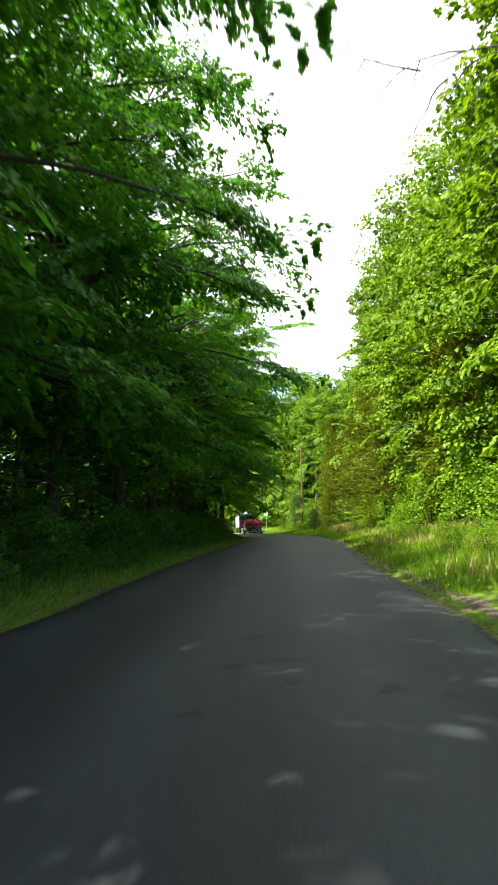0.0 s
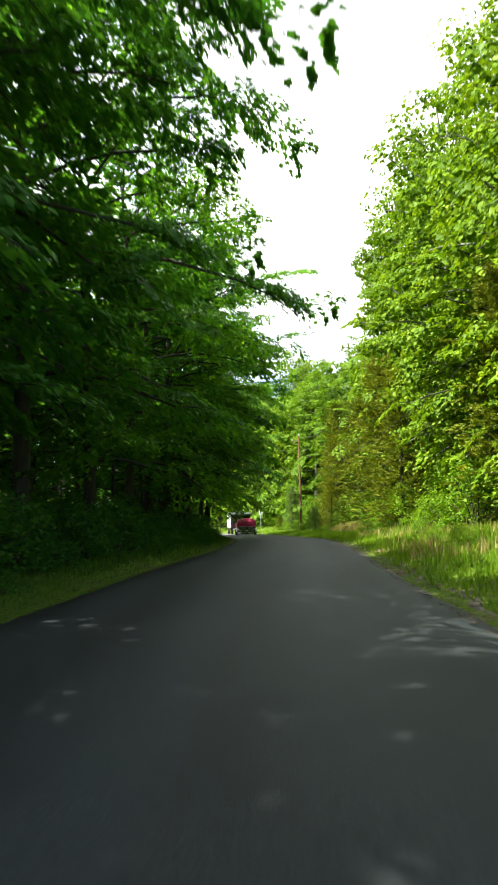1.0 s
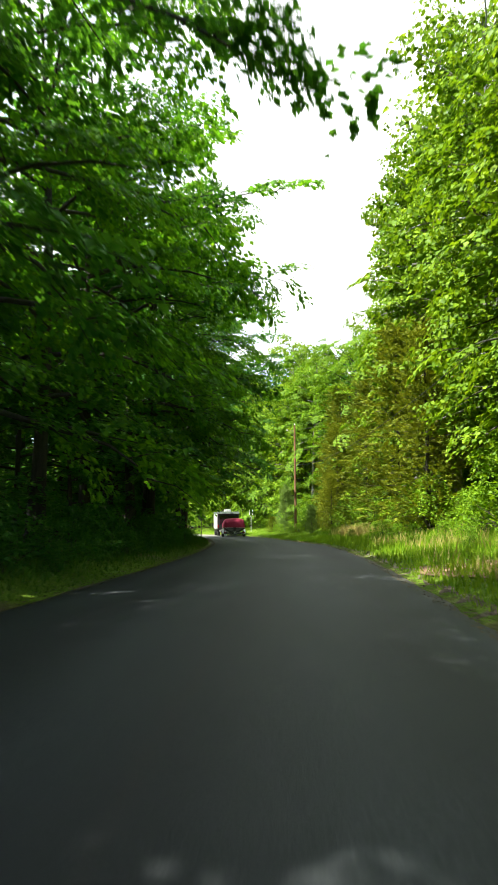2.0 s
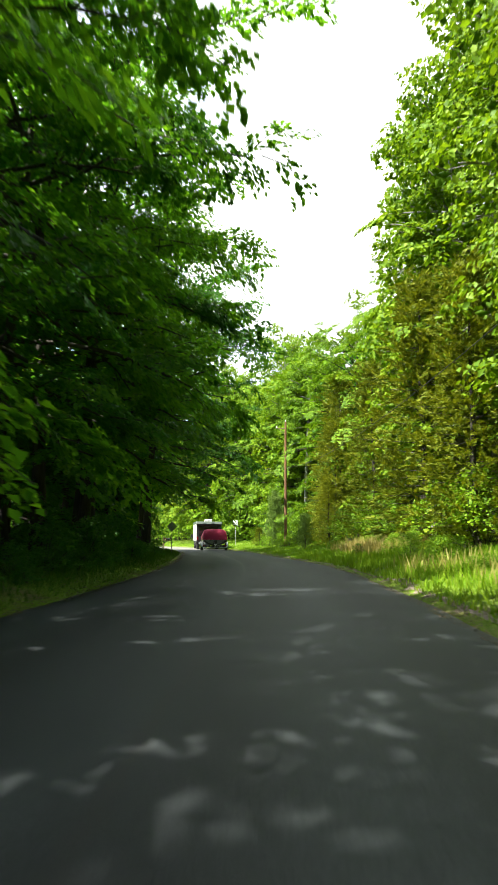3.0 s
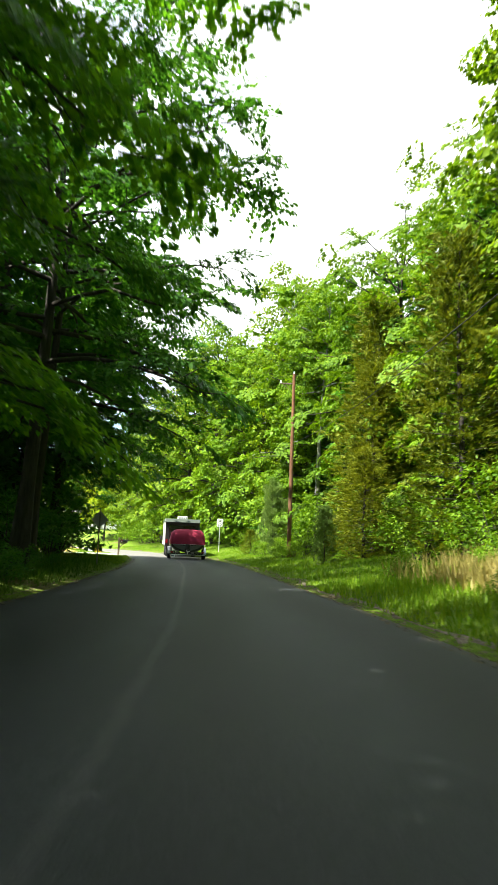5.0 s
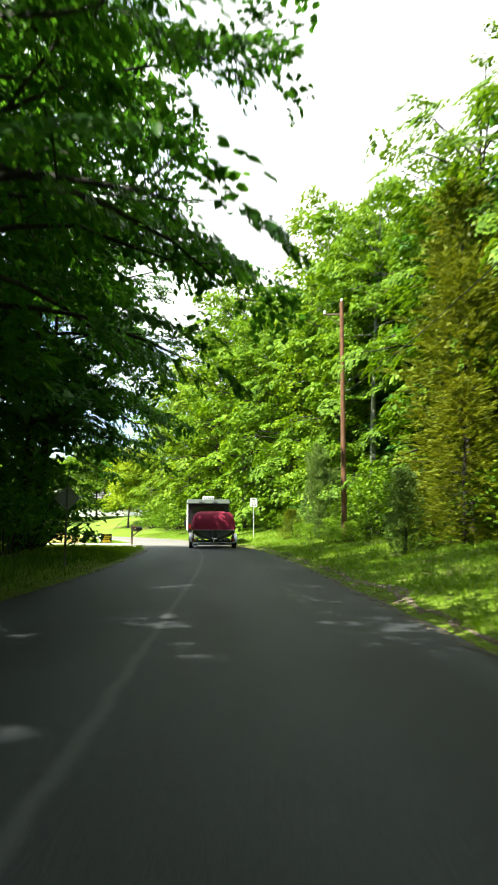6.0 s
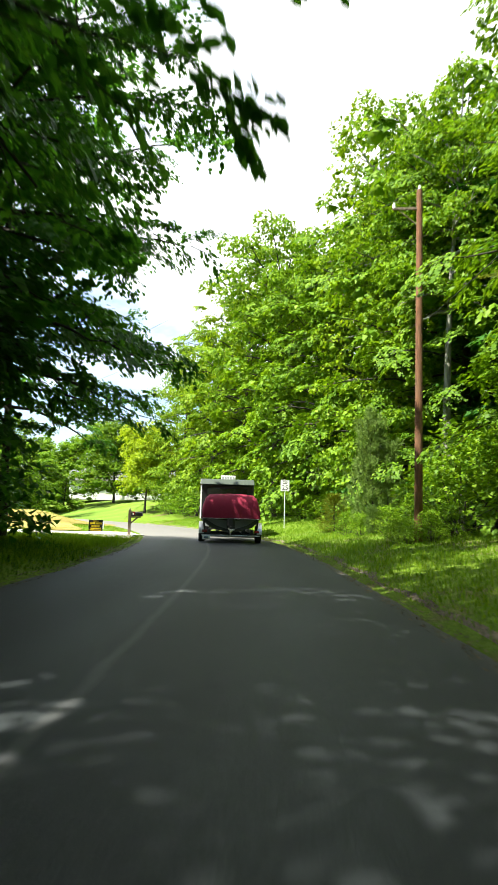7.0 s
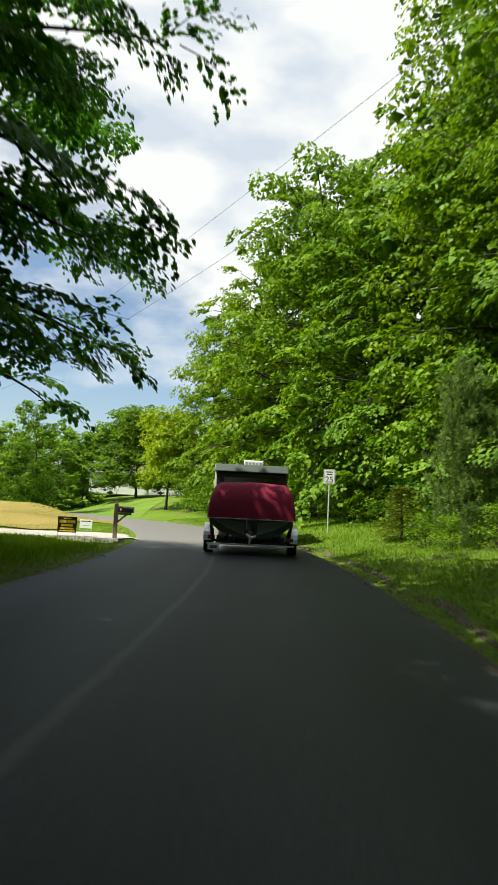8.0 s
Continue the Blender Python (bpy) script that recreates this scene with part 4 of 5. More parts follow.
for off, step in ((13.5, 5.5), (20, 7.0)):
    y = 18.0
    while y < 112:
        x = float(road_x(min(y, 100))) + HALF + off + rng.uniform(-1.5, 1.5)
        # past y 74 a darker leaf colour gives the gaps their shade
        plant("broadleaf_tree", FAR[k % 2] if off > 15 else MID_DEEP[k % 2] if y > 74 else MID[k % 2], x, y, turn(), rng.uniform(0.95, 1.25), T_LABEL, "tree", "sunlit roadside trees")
        y += step * rng.uniform(0.8, 1.2)
        k += 1
for x, y, s in ((12.4, 50.5, 1.1), (12.2, 60.5, 1.05), (12.6, 41.0, 1.05)):
    plant("poplar_tree", POPLAR[k % 2], x, y, turn(), s, P_LABEL, "tree", "sunlit roadside trees")
    k += 1
for x, y, s, w in ((9.9, 52.5, 0.72, 1.2), (9.9, 58.5, 0.85, 1.2), (8.1, 76.3, 0.34, 1.6), (8.9, 78.6, 0.66, 1.3), (10.0, 70.0, 0.8, 1.1), (11.0, 38.0, 0.8, 1.1), (9.6, 81.0, 0.95, 1.1)):
    plant("cedar_tree", CEDARS[k % 2], x, y, turn(), s, C_LABEL, "tree", "roadside cedars", w)
    k += 1
# a bare pale trunk before the dark of the wood
plant("lanky_tree", LANKY, 8.1, 93.2, 3.0, 1.0, "slender tree with a bare pale trunk and high crown", "tree", "sunlit roadside trees", 0.85)
# dark leaf colour behind the trunk stands in for the gap's deep shade
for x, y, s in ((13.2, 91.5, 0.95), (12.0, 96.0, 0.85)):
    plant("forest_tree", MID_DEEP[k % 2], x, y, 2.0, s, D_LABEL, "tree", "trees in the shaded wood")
y = 22.0
while y < 97:
    x = float(road_x(y)) + HALF + (rng.uniform(3.4, 5.4) if 38 < y < 68 else rng.uniform(4.6, 6.6))
    if not 83 < y < 88:
        plant("roadside_shrub", SHRUBS[k % 2], x, y, turn(), rng.uniform(0.6, 1.2), S_LABEL, "shrub", "roadside shrubs")
    y += rng.uniform(1.7, 2.8)
    k += 1
for x, y, s in ((6.55, 76.7, 0.64), (5.1, 93.4, 1.3), (5.75, 93.2, 0.95), (5.0, 91.6, 0.3)):
    plant("pine_sapling", PINES[k % 2], x, y, turn(), s, "soft grey-green pine sapling on the grassy verge", "tree", "pine saplings", 0.78 if s > 0.9 else 1.0)
    k += 1

for x, y, s in ((7.3, 87.3, 1.35), (8.5, 86.4, 1.3), (6.5, 88.4, 0.8), (8.3, 89.2, 1.25)):
    plant("roadside_shrub", SHRUBS[k % 2], x, y, turn(), s, S_LABEL, "shrub", "roadside shrubs")
    k += 1
for x, y, s in ((5.4, 85.2, 0.3), (6.0, 85.1, 0.36), (5.9, 85.9, 0.42), (6.6, 85.6, 0.4), (5.2, 86.2, 0.3), (4.6, 92.2, 0.36), (4.2, 93.6, 0.4), (5.5, 91.4, 0.42), (6.3, 90.8, 0.5)):
    plant("verge_weed", SHRUBS[k % 2], x, y, turn(), s, "low leafy green weed on the sunlit verge", "weed", "weeds on the sunlit verge")
    k += 1
plant("cedar_bush", CEDARS[0], 3.75, 96.4, 1.0, 0.13, "low golden-olive cedar bush on the grassy verge", "shrub", wide=2.6)

# wall of trees round the bend
for x, y, s, src in ((7.6, 98.0, 0.9, FINE[1]), (6.2, 105, 1.0, FINE[0]), (7.2, 102.5, 1.08, POPLAR[0]), (3.2, 109.5, 1.0, FINE[0]), (9.0, 110, 1.05, POPLAR[1]),
                     (0.2, 115, 1.2, FINE[1]), (5.0, 118, 1.15, MID[1]), (-2.9, 121.5, 1.12, TALL[2]), (2.0, 126, 1.15, MID[0]), (-6.6, 127.5, 1.0, TALL[1]),
                     (9.8, 98, 1.1, MID[0]), (8.6, 106.5, 1.1, MID[1]), (6.6, 113.5, 1.1, MID[0]), (-2.0, 132, 1.15, MID[0]), (-10.4, 133, 0.85, TALL[0]), (-7.0, 139, 1.1, FAR[1])):
    plant("broadleaf_tree", src, x, y, turn(), s, T_LABEL, "tree", "sunlit trees round the bend")
for i in range(26):
    q = i / 25
    x, y = float(np.interp(q, (0, 0.3, 0.6, 1), (7.0, 3.6, -1.4, -12.0))), float(np.interp(q, (0, 0.3, 0.6, 1), (94, 105, 116, 131)))
    # the first shrubs take the darker leaf colour in place of shade
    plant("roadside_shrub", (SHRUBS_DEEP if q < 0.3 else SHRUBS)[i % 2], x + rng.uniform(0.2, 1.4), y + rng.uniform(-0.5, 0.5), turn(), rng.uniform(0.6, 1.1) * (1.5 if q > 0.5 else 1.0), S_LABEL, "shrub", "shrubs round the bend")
plant("yellow_tree", GOLD, -14.6, 135.0, 1.0, 1.02, "small tree with yellow-green leaves by the bend", "tree")
plant("lawn_tree", LAWN_TREE, -22.9, 150.0, 0.3, 1.0, "round green shade tree on the lawn", "tree", wide=1.15)
for row in range(2):
    for i in range(20):
        q = i / 19
        plant("far_tree", FAR[i % 2], -92 + 78 * q + rng.uniform(-1.5, 1.5), 150 + 26 * q + row * 6 + rng.uniform(-2, 2), turn(), rng.uniform(0.62, 0.86),
              "distant green tree behind the lawn", "tree", "distant trees", 1.25)
for x, y, s in ((-34, 131, 0.72), (-30, 139, 0.62), (-37, 127, 0.78), (-42, 133, 0.8)):
    plant("field_tree", MID[k % 2], x, y, turn(), s, "tall dark green tree behind the hay field", "tree", "trees behind the hay field")
    k += 1
for x, y, s in ((-29.8, 151.0, 0.5), (-32.4, 149.0, 0.56), (-35.2, 147.5, 0.6), (-38.4, 146.0, 0.58)):
    plant("field_tree", FAR[k % 2], x, y, turn(), s, "leafy green tree at the lawn's edge", "tree", "trees behind the hay field", 1.25, 0.6)
    k += 1
for i in range(16):
    plant("far_tree", FAR[i % 2], -12 + 2.8 * i + rng.uniform(-2, 2), 148 + rng.uniform(-4, 16), turn(), rng.uniform(0.9, 1.3), "distant green tree behind the bend", "tree", "distant trees")
for i in range(14):
    plant("field_shrub", SHRUBS[i % 2], -30 - 3.2 * i + rng.uniform(-1, 1), 138 + 0.6 * i + rng.uniform(-1, 1), turn(), rng.uniform(0.9, 1.6), "green bush at the hay field's edge", "shrub", "bushes at the field's edge")


# ---------- grass ----------
def grass(name, count, y0, y1, d0, d1, side, h0, h1, mat, label, seed, clump=0.0, lean=0.25):
    """Blades of grass on a verge; side is +1 or -1, d the metres from the road's edge."""
    g = np.random.RandomState(seed)
    yy = g.uniform(y0, y1, count)
    dd = d0 + (d1 - d0) * g.uniform(0, 1, count)
    if clump:
        keep = (np.sin(yy * 1.3 + seed) + np.sin(yy * 0.37 + dd * 1.9) + g.uniform(-1, 1, count)) > clump
        yy, dd = yy[keep], dd[keep]
    n = len(yy)
    xx = road_x(yy) + side * (HALF + dd * np.where(yy > 95, 1.25, 1.0))
    root = np.stack([xx, yy, ground_z(xx, yy) - 0.02], -1)
    h = g.uniform(h0, h1, n) * (0.55 + 0.45 * np.clip(dd / 0.8, 0, 1))
    a = g.uniform(0, 2 * math.pi, n)
    w = np.stack([np.cos(a), np.sin(a), np.zeros(n)], -1) * (0.012 + 0.02 * h)[:, None]
    bend = np.stack([g.normal(0, lean, n), g.normal(0, lean, n), np.ones(n)], -1)
    v = np.stack([root - w, root + w, root + bend * h[:, None]], 1).reshape(-1, 3)
    ob = new(name, mesh_np(name, v, np.arange(n * 3).reshape(-1, 3), mat))
    return tagged(ob, label, "grass", kind="stuff")


grass("verge_grass", 44000, 16, 66, 0.05, 5.6, 1, 0.06, 0.3, GRASS_BLADE, "long green grass on the sunlit verge", 1)
grass("mown_verge_grass", 62000, 65, 124, 0.05, 5.6, 1, 0.04, 0.15, GRASS_BLADE, "short green grass on the mown verge", 8)
grass("golden_weeds", 5000, 57, 66.5, 1.9, 4.2, 1, 0.3, 0.75, STRAW_BLADE, "tall golden weeds on the rough verge", 9, clump=0.2)
grass("verge_straw", 9000, 14, 50, 0.8, 5.2, 1, 0.16, 0.5, STRAW_BLADE, "dry tan grass stalks among the green", 2, clump=0.8)
grass("shaded_grass", 30000, 6, 84, 0.02, 2.6, -1, 0.06, 0.22, SHADE_BLADE, "short grass under the shaded wood", 3)
grass("corner_grass", 40000, 78, 95.4, 0.05, 7.5, -1, 0.05, 0.17, GRASS_BLADE, "green grass between the road and the driveway", 4)
grass("far_verge_grass", 16000, 99.2, 126, 0.1, 5.5, -1, 0.05, 0.14, GRASS_BLADE, "mown grass beyond the driveway", 5)


grass("hay_stubble", 22000, 100.2, 121, 5.5, 24, -1, 0.03, 0.1, STRAW_BLADE, "short tan hay stubble on the mown field", 10)


def litter(name, count, y0, y1, side, seed):
    """Fallen leaves and grit scattered along the road's edge."""
    g = np.random.RandomState(seed)
    yy = g.uniform(y0, y1, count)
    u = HALF - 0.35 + np.abs(g.normal(0, 0.35, count))
    xx = road_x(yy) + side * u
    zz = np.where(u < HALF, road_z(yy) + 0.006, np.maximum(ground_z(xx, yy), road_z(yy) - 0.02)) + 0.014
    a = g.uniform(0, 2 * math.pi, count)
    r = g.uniform(0.012, 0.04, count)
    tri = [np.stack([xx + r * np.cos(a + q), yy + r * np.sin(a + q), zz + 0.012 * (q == 0)], -1) for q in (0, 2.2, 4.1)]
    ob = new(name, mesh_np(name, np.stack(tri, 1).reshape(-1, 3), np.arange(count * 3).reshape(-1, 3), DRY_LEAF))
    return tagged(ob, "dry leaves and grit along the road's edge", "litter", kind="stuff")


DRY_LEAF = leaf_material("dry_leaf", (0.03, 0.025, 0.015), (0.09, 0.065, 0.035), (0.22, 0.17, 0.10), (1.2, 1.0, 0.8), 0.1)
litter("edge_litter", 7000, 8, 110, 1, 11)
litter("shaded_edge_litter", 5000, 6, 90, -1, 12)


# ---------- utility pole and wires ----------
def utility_pole(x, y, top, label):
    z0 = gz(x, y) - 0.1
    pole = thing("utility_pole", pose(x, y, z0), label, "utility pole", "utility poles")
    bm = bmesh.new()
    rod(bm, (0, 0, 0), (0.03, 0, top - z0), 0.12, 0.085, 14)
    part("shaft", bm, POLE_WOOD, pole, smooth=False)
    bm = bmesh.new()
    box(bm, -0.75, 0.12, -0.035, 0.035, top - z0 - 0.6, top - z0 - 0.53)
    rod(bm, (-0.6, 0, top - z0 - 0.58), (0, 0, top - z0 - 1.1), 0.018, None, 6)
    part("bracket", bm, POST_WOOD, pole, "weathered wooden bracket", 0.006)
    for dx, dz in ((-0.7, -0.45), (0.03, 0.08)):
        bm = bmesh.new()
        rod(bm, (dx, 0, top - z0 + dz - 0.1), (dx, 0, top - z0 + dz + 0.06), 0.05, 0.035, 8)
        part("insulator", bm, WHITE_PLASTIC, pole, "pale insulator")
    bm = bmesh.new()
    rod(bm, (0, 0, (top - z0) * 0.62), (0.32, 0.05, (top - z0) * 0.62 + 0.1), 0.025, 0.02, 6)
    part("wire_hook", bm, STEEL, pole)
    return pole


utility_pole(5.7, 85.5, 10.7, "reddish-brown wooden utility pole on the grassy verge")
utility_pole(-26.0, 123.0, 10.8, "wooden utility pole at the field's far edge")


def wire(a, b, sag, radius, label):
    a, b = Vector(a), Vector(b)
    pts = [a.lerp(b, q / 20) - Vector((0, 0, sag * 4 * (q / 20) * (1 - q / 20))) for q in range(21)]
    v, f = tube_arrays([tuple(p) for p in pts], [radius] * 21, 5)
    return tagged(new("overhead_wire", mesh_np("overhead_wire", v, f, WIRE, smooth=True)), label, "wire", "overhead wires")


wire((5.73, 85.5, 10.78), (-25.97, 123.0, 10.88), 0.5, 0.006, "thin black overhead wire between the poles")
wire((5.75, 85.5, 9.3), (-26.0, 123.0, 9.4), 0.6, 0.006, "thin black overhead wire between the poles")
wire((6.02, 85.55, 6.9), (9.0, 36.0, 6.6), 1.1, 0.011, "black service wire running into the trees")


# ---------- signs and mailbox ----------
def text_mesh(name, body, size, material, parent, m, label=""):
    cu = bpy.data.curves.new(name, 'FONT')
    cu.body, cu.size, cu.extrude, cu.align_x, cu.align_y = body, size, 0.0015, 'CENTER', 'CENTER'
    tmp = bpy.data.objects.new(name, cu)
    scene.collection.objects.link(tmp)
    me = bpy.data.meshes.new_from_object(tmp.evaluated_get(bpy.context.evaluated_depsgraph_get()))
    bpy.data.objects.remove(tmp)
    me.materials.clear()
    me.materials.append(material)
    ob = child(name, me, parent, label)
    ob.matrix_basis = m
    return ob


def rounded_plate(bm, w, h, depth, radius):
    """An upright plate in the xz plane with rounded corners, its middle at the origin."""
    ring = []
    for cx, cz, a0 in ((w / 2 - radius, h / 2 - radius, 0), (-w / 2 + radius, h / 2 - radius, 90), (-w / 2 + radius, -h / 2 + radius, 180), (w / 2 - radius, -h / 2 + radius, 270)):
        for j in range(5):
            a = radians(a0 + j * 22.5)
            ring.append(bm.verts.new((cx + radius * math.cos(a), -depth / 2, cz + radius * math.sin(a))))
    f = bm.faces.new(ring)
    r = bmesh.ops.extrude_face_region(bm, geom=[f])
    for v in r["geom"]:
        if isinstance(v, bmesh.types.BMVert):
            v.co.y += depth
    bmesh.ops.recalc_face_normals(bm, faces=bm.faces)


def speed_sign(x, y, turn_z):
    s = thing("speed_limit_sign", pose(x, y, gz(x, y) - 0.05, 0, 0, turn_z), "white speed limit sign on a steel post", "road sign")
    bm = bmesh.new()
    box(bm, -0.022, 0.022, -0.018, 0.018, 0, 2.7)
    part("post", bm, PALE_POST, s, "pale galvanised post", 0.006)
    bm = bmesh.new()
    rounded_plate(bm, 0.48, 0.62, 0.006, 0.035)
    bmesh.ops.translate(bm, vec=(0, -0.03, 2.4), verts=bm.verts)
    panel = part("panel", bm, SIGN_WHITE, s)
    for z, w in ((2.6, 0.27), (2.5, 0.23)):
        bm = bmesh.new()
        box(bm, -w / 2, w / 2, -0.037, -0.034, z - 0.022, z + 0.022)
        part("letter_bar", bm, BLACK, panel)
    text_mesh("numerals", "25", 0.36, BLACK, panel, pose(0, -0.036, 2.27, 90, 0, 0), "black numerals 25")
    bm = bmesh.new()
    rounded_plate(bm, 0.445, 0.585, 0.002, 0.03)
    inner = [f for f in bm.faces if abs(f.normal.y) > 0.9]
    bmesh.ops.inset_region(bm, faces=inner, thickness=0.012)
    bmesh.ops.delete(bm, geom=[f for f in bm.faces if f in set(inner)], context='FACES')
    bmesh.ops.translate(bm, vec=(0, -0.0345, 2.4), verts=bm.verts)
    part("border", bm, BLACK, panel)


speed_sign(1.25, 103.4, 4)


def warning_sign(x, y, turn_z):
    s = thing("warning_sign", pose(x, y, gz(x, y) - 0.05, 0, 0, turn_z), "diamond road sign seen from its grey back, in shade", "road sign")
    bm = bmesh.new()
    box(bm, -0.025, 0.025, -0.02, 0.02, 0, 2.1)
    part("post", bm, DULL_STEEL, s, "dull steel post", 0.006)
    bm = bmesh.new()
    rounded_plate(bm, 0.46, 0.46, 0.006, 0.03)
    bmesh.ops.rotate(bm, cent=(0, 0, 0), matrix=Matrix.Rotation(radians(45), 3, 'Y'), verts=bm.verts)
    bmesh.ops.translate(bm, vec=(0, 0.026, 1.72), verts=bm.verts)
    part("panel", bm, SIGN_BACK, s)
    for z in (1.48, 1.96):
        bm = bmesh.new()
        rod(bm, (0, -0.03, z), (0, 0.02, z), 0.014, None, 6)
        part("bolt", bm, STEEL, s)


warning_sign(-2.15, 74.3, 8)


def mailbox(x, y, turn_z):
    s = thing("mailbox", pose(x, y, gz(x, y) - 0.05, 0, 0, turn_z), "black mailbox on a wooden post beside the driveway", "mailbox")
    bm = bmesh.new()
    box(bm, -0.06, 0.06, -0.06, 0.06, 0, 1.22)
    part("post", bm, POST_WOOD, s, "weathered wooden post", 0.012)
    bm = bmesh.new()
    box(bm, 0.0, 0.52, -0.045, 0.045, 0.86, 0.93)
    rod(bm, (0.04, 0, 0.6), (0.36, 0, 0.88), 0.035, None, 6)
    part("arm", bm, POST_WOOD, s, bevel=0.006)
    bm = bmesh.new()
    ring = [(-0.085, 0.0), (0.085, 0.0)] + [(0.085 * math.cos(radians(a)), 0.12 + 0.085 * math.sin(radians(a))) for a in range(0, 181, 20)]
    f = bm.faces.new([bm.verts.new((0.08, py, 0.935 + pz)) for py, pz in ring])
    r = bmesh.ops.extrude_face_region(bm, geom=[f])
    for v in r["geom"]:
        if isinstance(v, bmesh.types.BMVert):
            v.co.x += 0.5
    bmesh.ops.recalc_face_normals(bm, faces=bm.faces)
    body = part("box", bm, BLACK, s, "black metal box", 0.006)
    bm = bmesh.new()
    box(bm, 0.575, 0.59, -0.08, 0.08, 0.94, 1.12)
    part("door", bm, BLACK, body, bevel=0.004)
    bm = bmesh.new()
    box(bm, 0.2, 0.24, -0.1, -0.088, 1.0, 1.14)
    box(bm, 0.12, 0.2, -0.1, -0.088, 1.09, 1.14)
    part("flag", bm, RED_LENS, body, "small red flag")
    bm = bmesh.new()
    box(bm, 0.15, 0.24, -0.0895, -0.087, 1.0, 1.07)
    part("number_bar", bm, WHITE_PLASTIC, body)
    bm = bmesh.new()
    rod(bm, (0, 0, 1.22), (0, 0, 1.3), 0.045, 0.02, 8)
    part("finial", bm, POST_WOOD, s)


mailbox(-5.55, 96.6, 5)


def yard_sign(x, y, w, h, z0, board_mat, bars, label, turn_z):
    s = thing("yard_sign", pose(x, y, gz(x, y) - 0.05, 0, 0, turn_z), label, "sign", "yard signs")
    bm = bmesh.new()
    box(bm, -w / 2, w / 2, -0.006, 0.006, z0, z0 + h)
    board = part("board", bm, board_mat, s, bevel=0.003)
    for sx in (-1, 1):
        bm = bmesh.new()
        rod(bm, (sx * (w / 2 - 0.01), 0.012, 0), (sx * (w / 2 - 0.01), 0.012, z0 + h * 0.9), 0.008, None, 6)
        part("stake", bm, STEEL, s, "thin wire stake")
    bm = bmesh.new()
    rod(bm, (-w / 2, 0.012, z0 * 0.55), (w / 2, 0.012, z0 * 0.55), 0.007, None, 6)
    part("crossbar", bm, STEEL, s)
    for bx0, bx1, bz0, bz1, mat in bars:
        bm = bmesh.new()
        box(bm, bx0 * w, bx1 * w, -0.0095, -0.0065, z0 + bz0 * h, z0 + bz1 * h)
        part("letter_bar", bm, mat, board)


yard_sign(-6.8, 95.6, 0.62, 0.5, 0.24, BLACK,
          [(-0.2, 0.2, 0.86, 0.92, YELLOW), (-0.42, -0.05, 0.6, 0.78, YELLOW), (0.0, 0.42, 0.6, 0.78, YELLOW), (-0.3, 0.3, 0.38, 0.52, YELLOW), (-0.36, 0.36, 0.2, 0.3, YELLOW),
           (-0.42, 0.42, 0.06, 0.14, YELLOW)], "black yard sign with yellow lettering on wire stakes", 6)
yard_sign(-8.6, 101.5, 0.52, 0.36, 0.2, SIGN_WHITE, [(-0.4, 0.4, 0.76, 0.86, BLACK), (-0.3, 0.3, 0.3, 0.36, SIGN_BACK)], "small white yard sign on the mown grass", 6)


# ---------- house ----------
def house(x, y, turn_z):
    s = thing("house", pose(x, y, gz(x, y) - 0.1, 0, 0, turn_z), "low white house behind the lawn trees", "house")
    bm = bmesh.new()
    box(bm, -7, 7, -3.5, 3.5, 0, 2.8)
    part("wall", bm, HOUSE_WHITE, s, "white siding", 0.02)
    bm = bmesh.new()
    pts = [(-7.4, -4.0, 2.7), (7.4, -4.0, 2.7), (7.4, 4.0, 2.7), (-7.4, 4.0, 2.7), (-7.4, 0, 4.5), (7.4, 0, 4.5)]
    vs = [bm.verts.new(p) for p in pts]
    for f in ((0, 1, 5, 4), (2, 3, 4, 5), (0, 4, 3), (1, 2, 5), (0, 3, 2, 1)):
        bm.faces.new([vs[i] for i in f])
    part("roof", bm, ROOF_GREY, s, "grey shingle roof")
    for wx in (-4.6, -1.4, 3.6):
        bm = bmesh.new()
        box(bm, wx - 0.55, wx + 0.55, -3.56, -3.49, 1.0, 2.2)
        win = part("window", bm, WHITE_PLASTIC, s, bevel=0.01)
        bm = bmesh.new()
        box(bm, wx - 0.45, wx + 0.45, -3.575, -3.55, 1.1, 2.1)
        part("pane", bm, DARK_GLASS, win)
    bm = bmesh.new()
    box(bm, 0.8, 1.75, -3.55, -3.49, 0.1, 2.15)
    part("door", bm, HOUSE_WHITE, s, bevel=0.01)


house(-24.4, 160.0, 8)


# ---------- boat on its trailer, and the camper that tows it ----------
TOW = pose(-0.33, 92.2, float(road_z(92.2)) + 0.03, 0, 0, 8.5)


def wheel(parent, x, y, r, w, dual=False):
    bm = bmesh.new()
    prof = [(0.62 * r, -w / 2), (0.93 * r, -w / 2), (r, -w * 0.34), (r, w * 0.34), (0.93 * r, w / 2), (0.62 * r, w / 2)]
    n = 28
    rings = [[bm.verts.new((x + px, y + math.cos(2 * math.pi * i / n) * pr, r + math.sin(2 * math.pi * i / n) * pr)) for pr, px in prof] for i in range(n)]
    for i in range(n):
        for j in range(len(prof)):
            a, b = rings[i], rings[(i + 1) % n]
            k2 = (j + 1) % len(prof)
            bm.faces.new((a[j], a[k2], b[k2], b[j]))
    bmesh.ops.recalc_face_normals(bm, faces=bm.faces)
    wh = part("wheel", bm, RUBBER, parent, "black rubber tyre")
    bm = bmesh.new()
    rod(bm, (x - w * 0.3, y, r), (x + w * 0.3, y, r), 0.63 * r, None, 20)
    part("rim", bm, STEEL, wh)
    return wh


HULL_DIM = plain("hull_dim_grey", (0.13, 0.135, 0.13), 0.4)


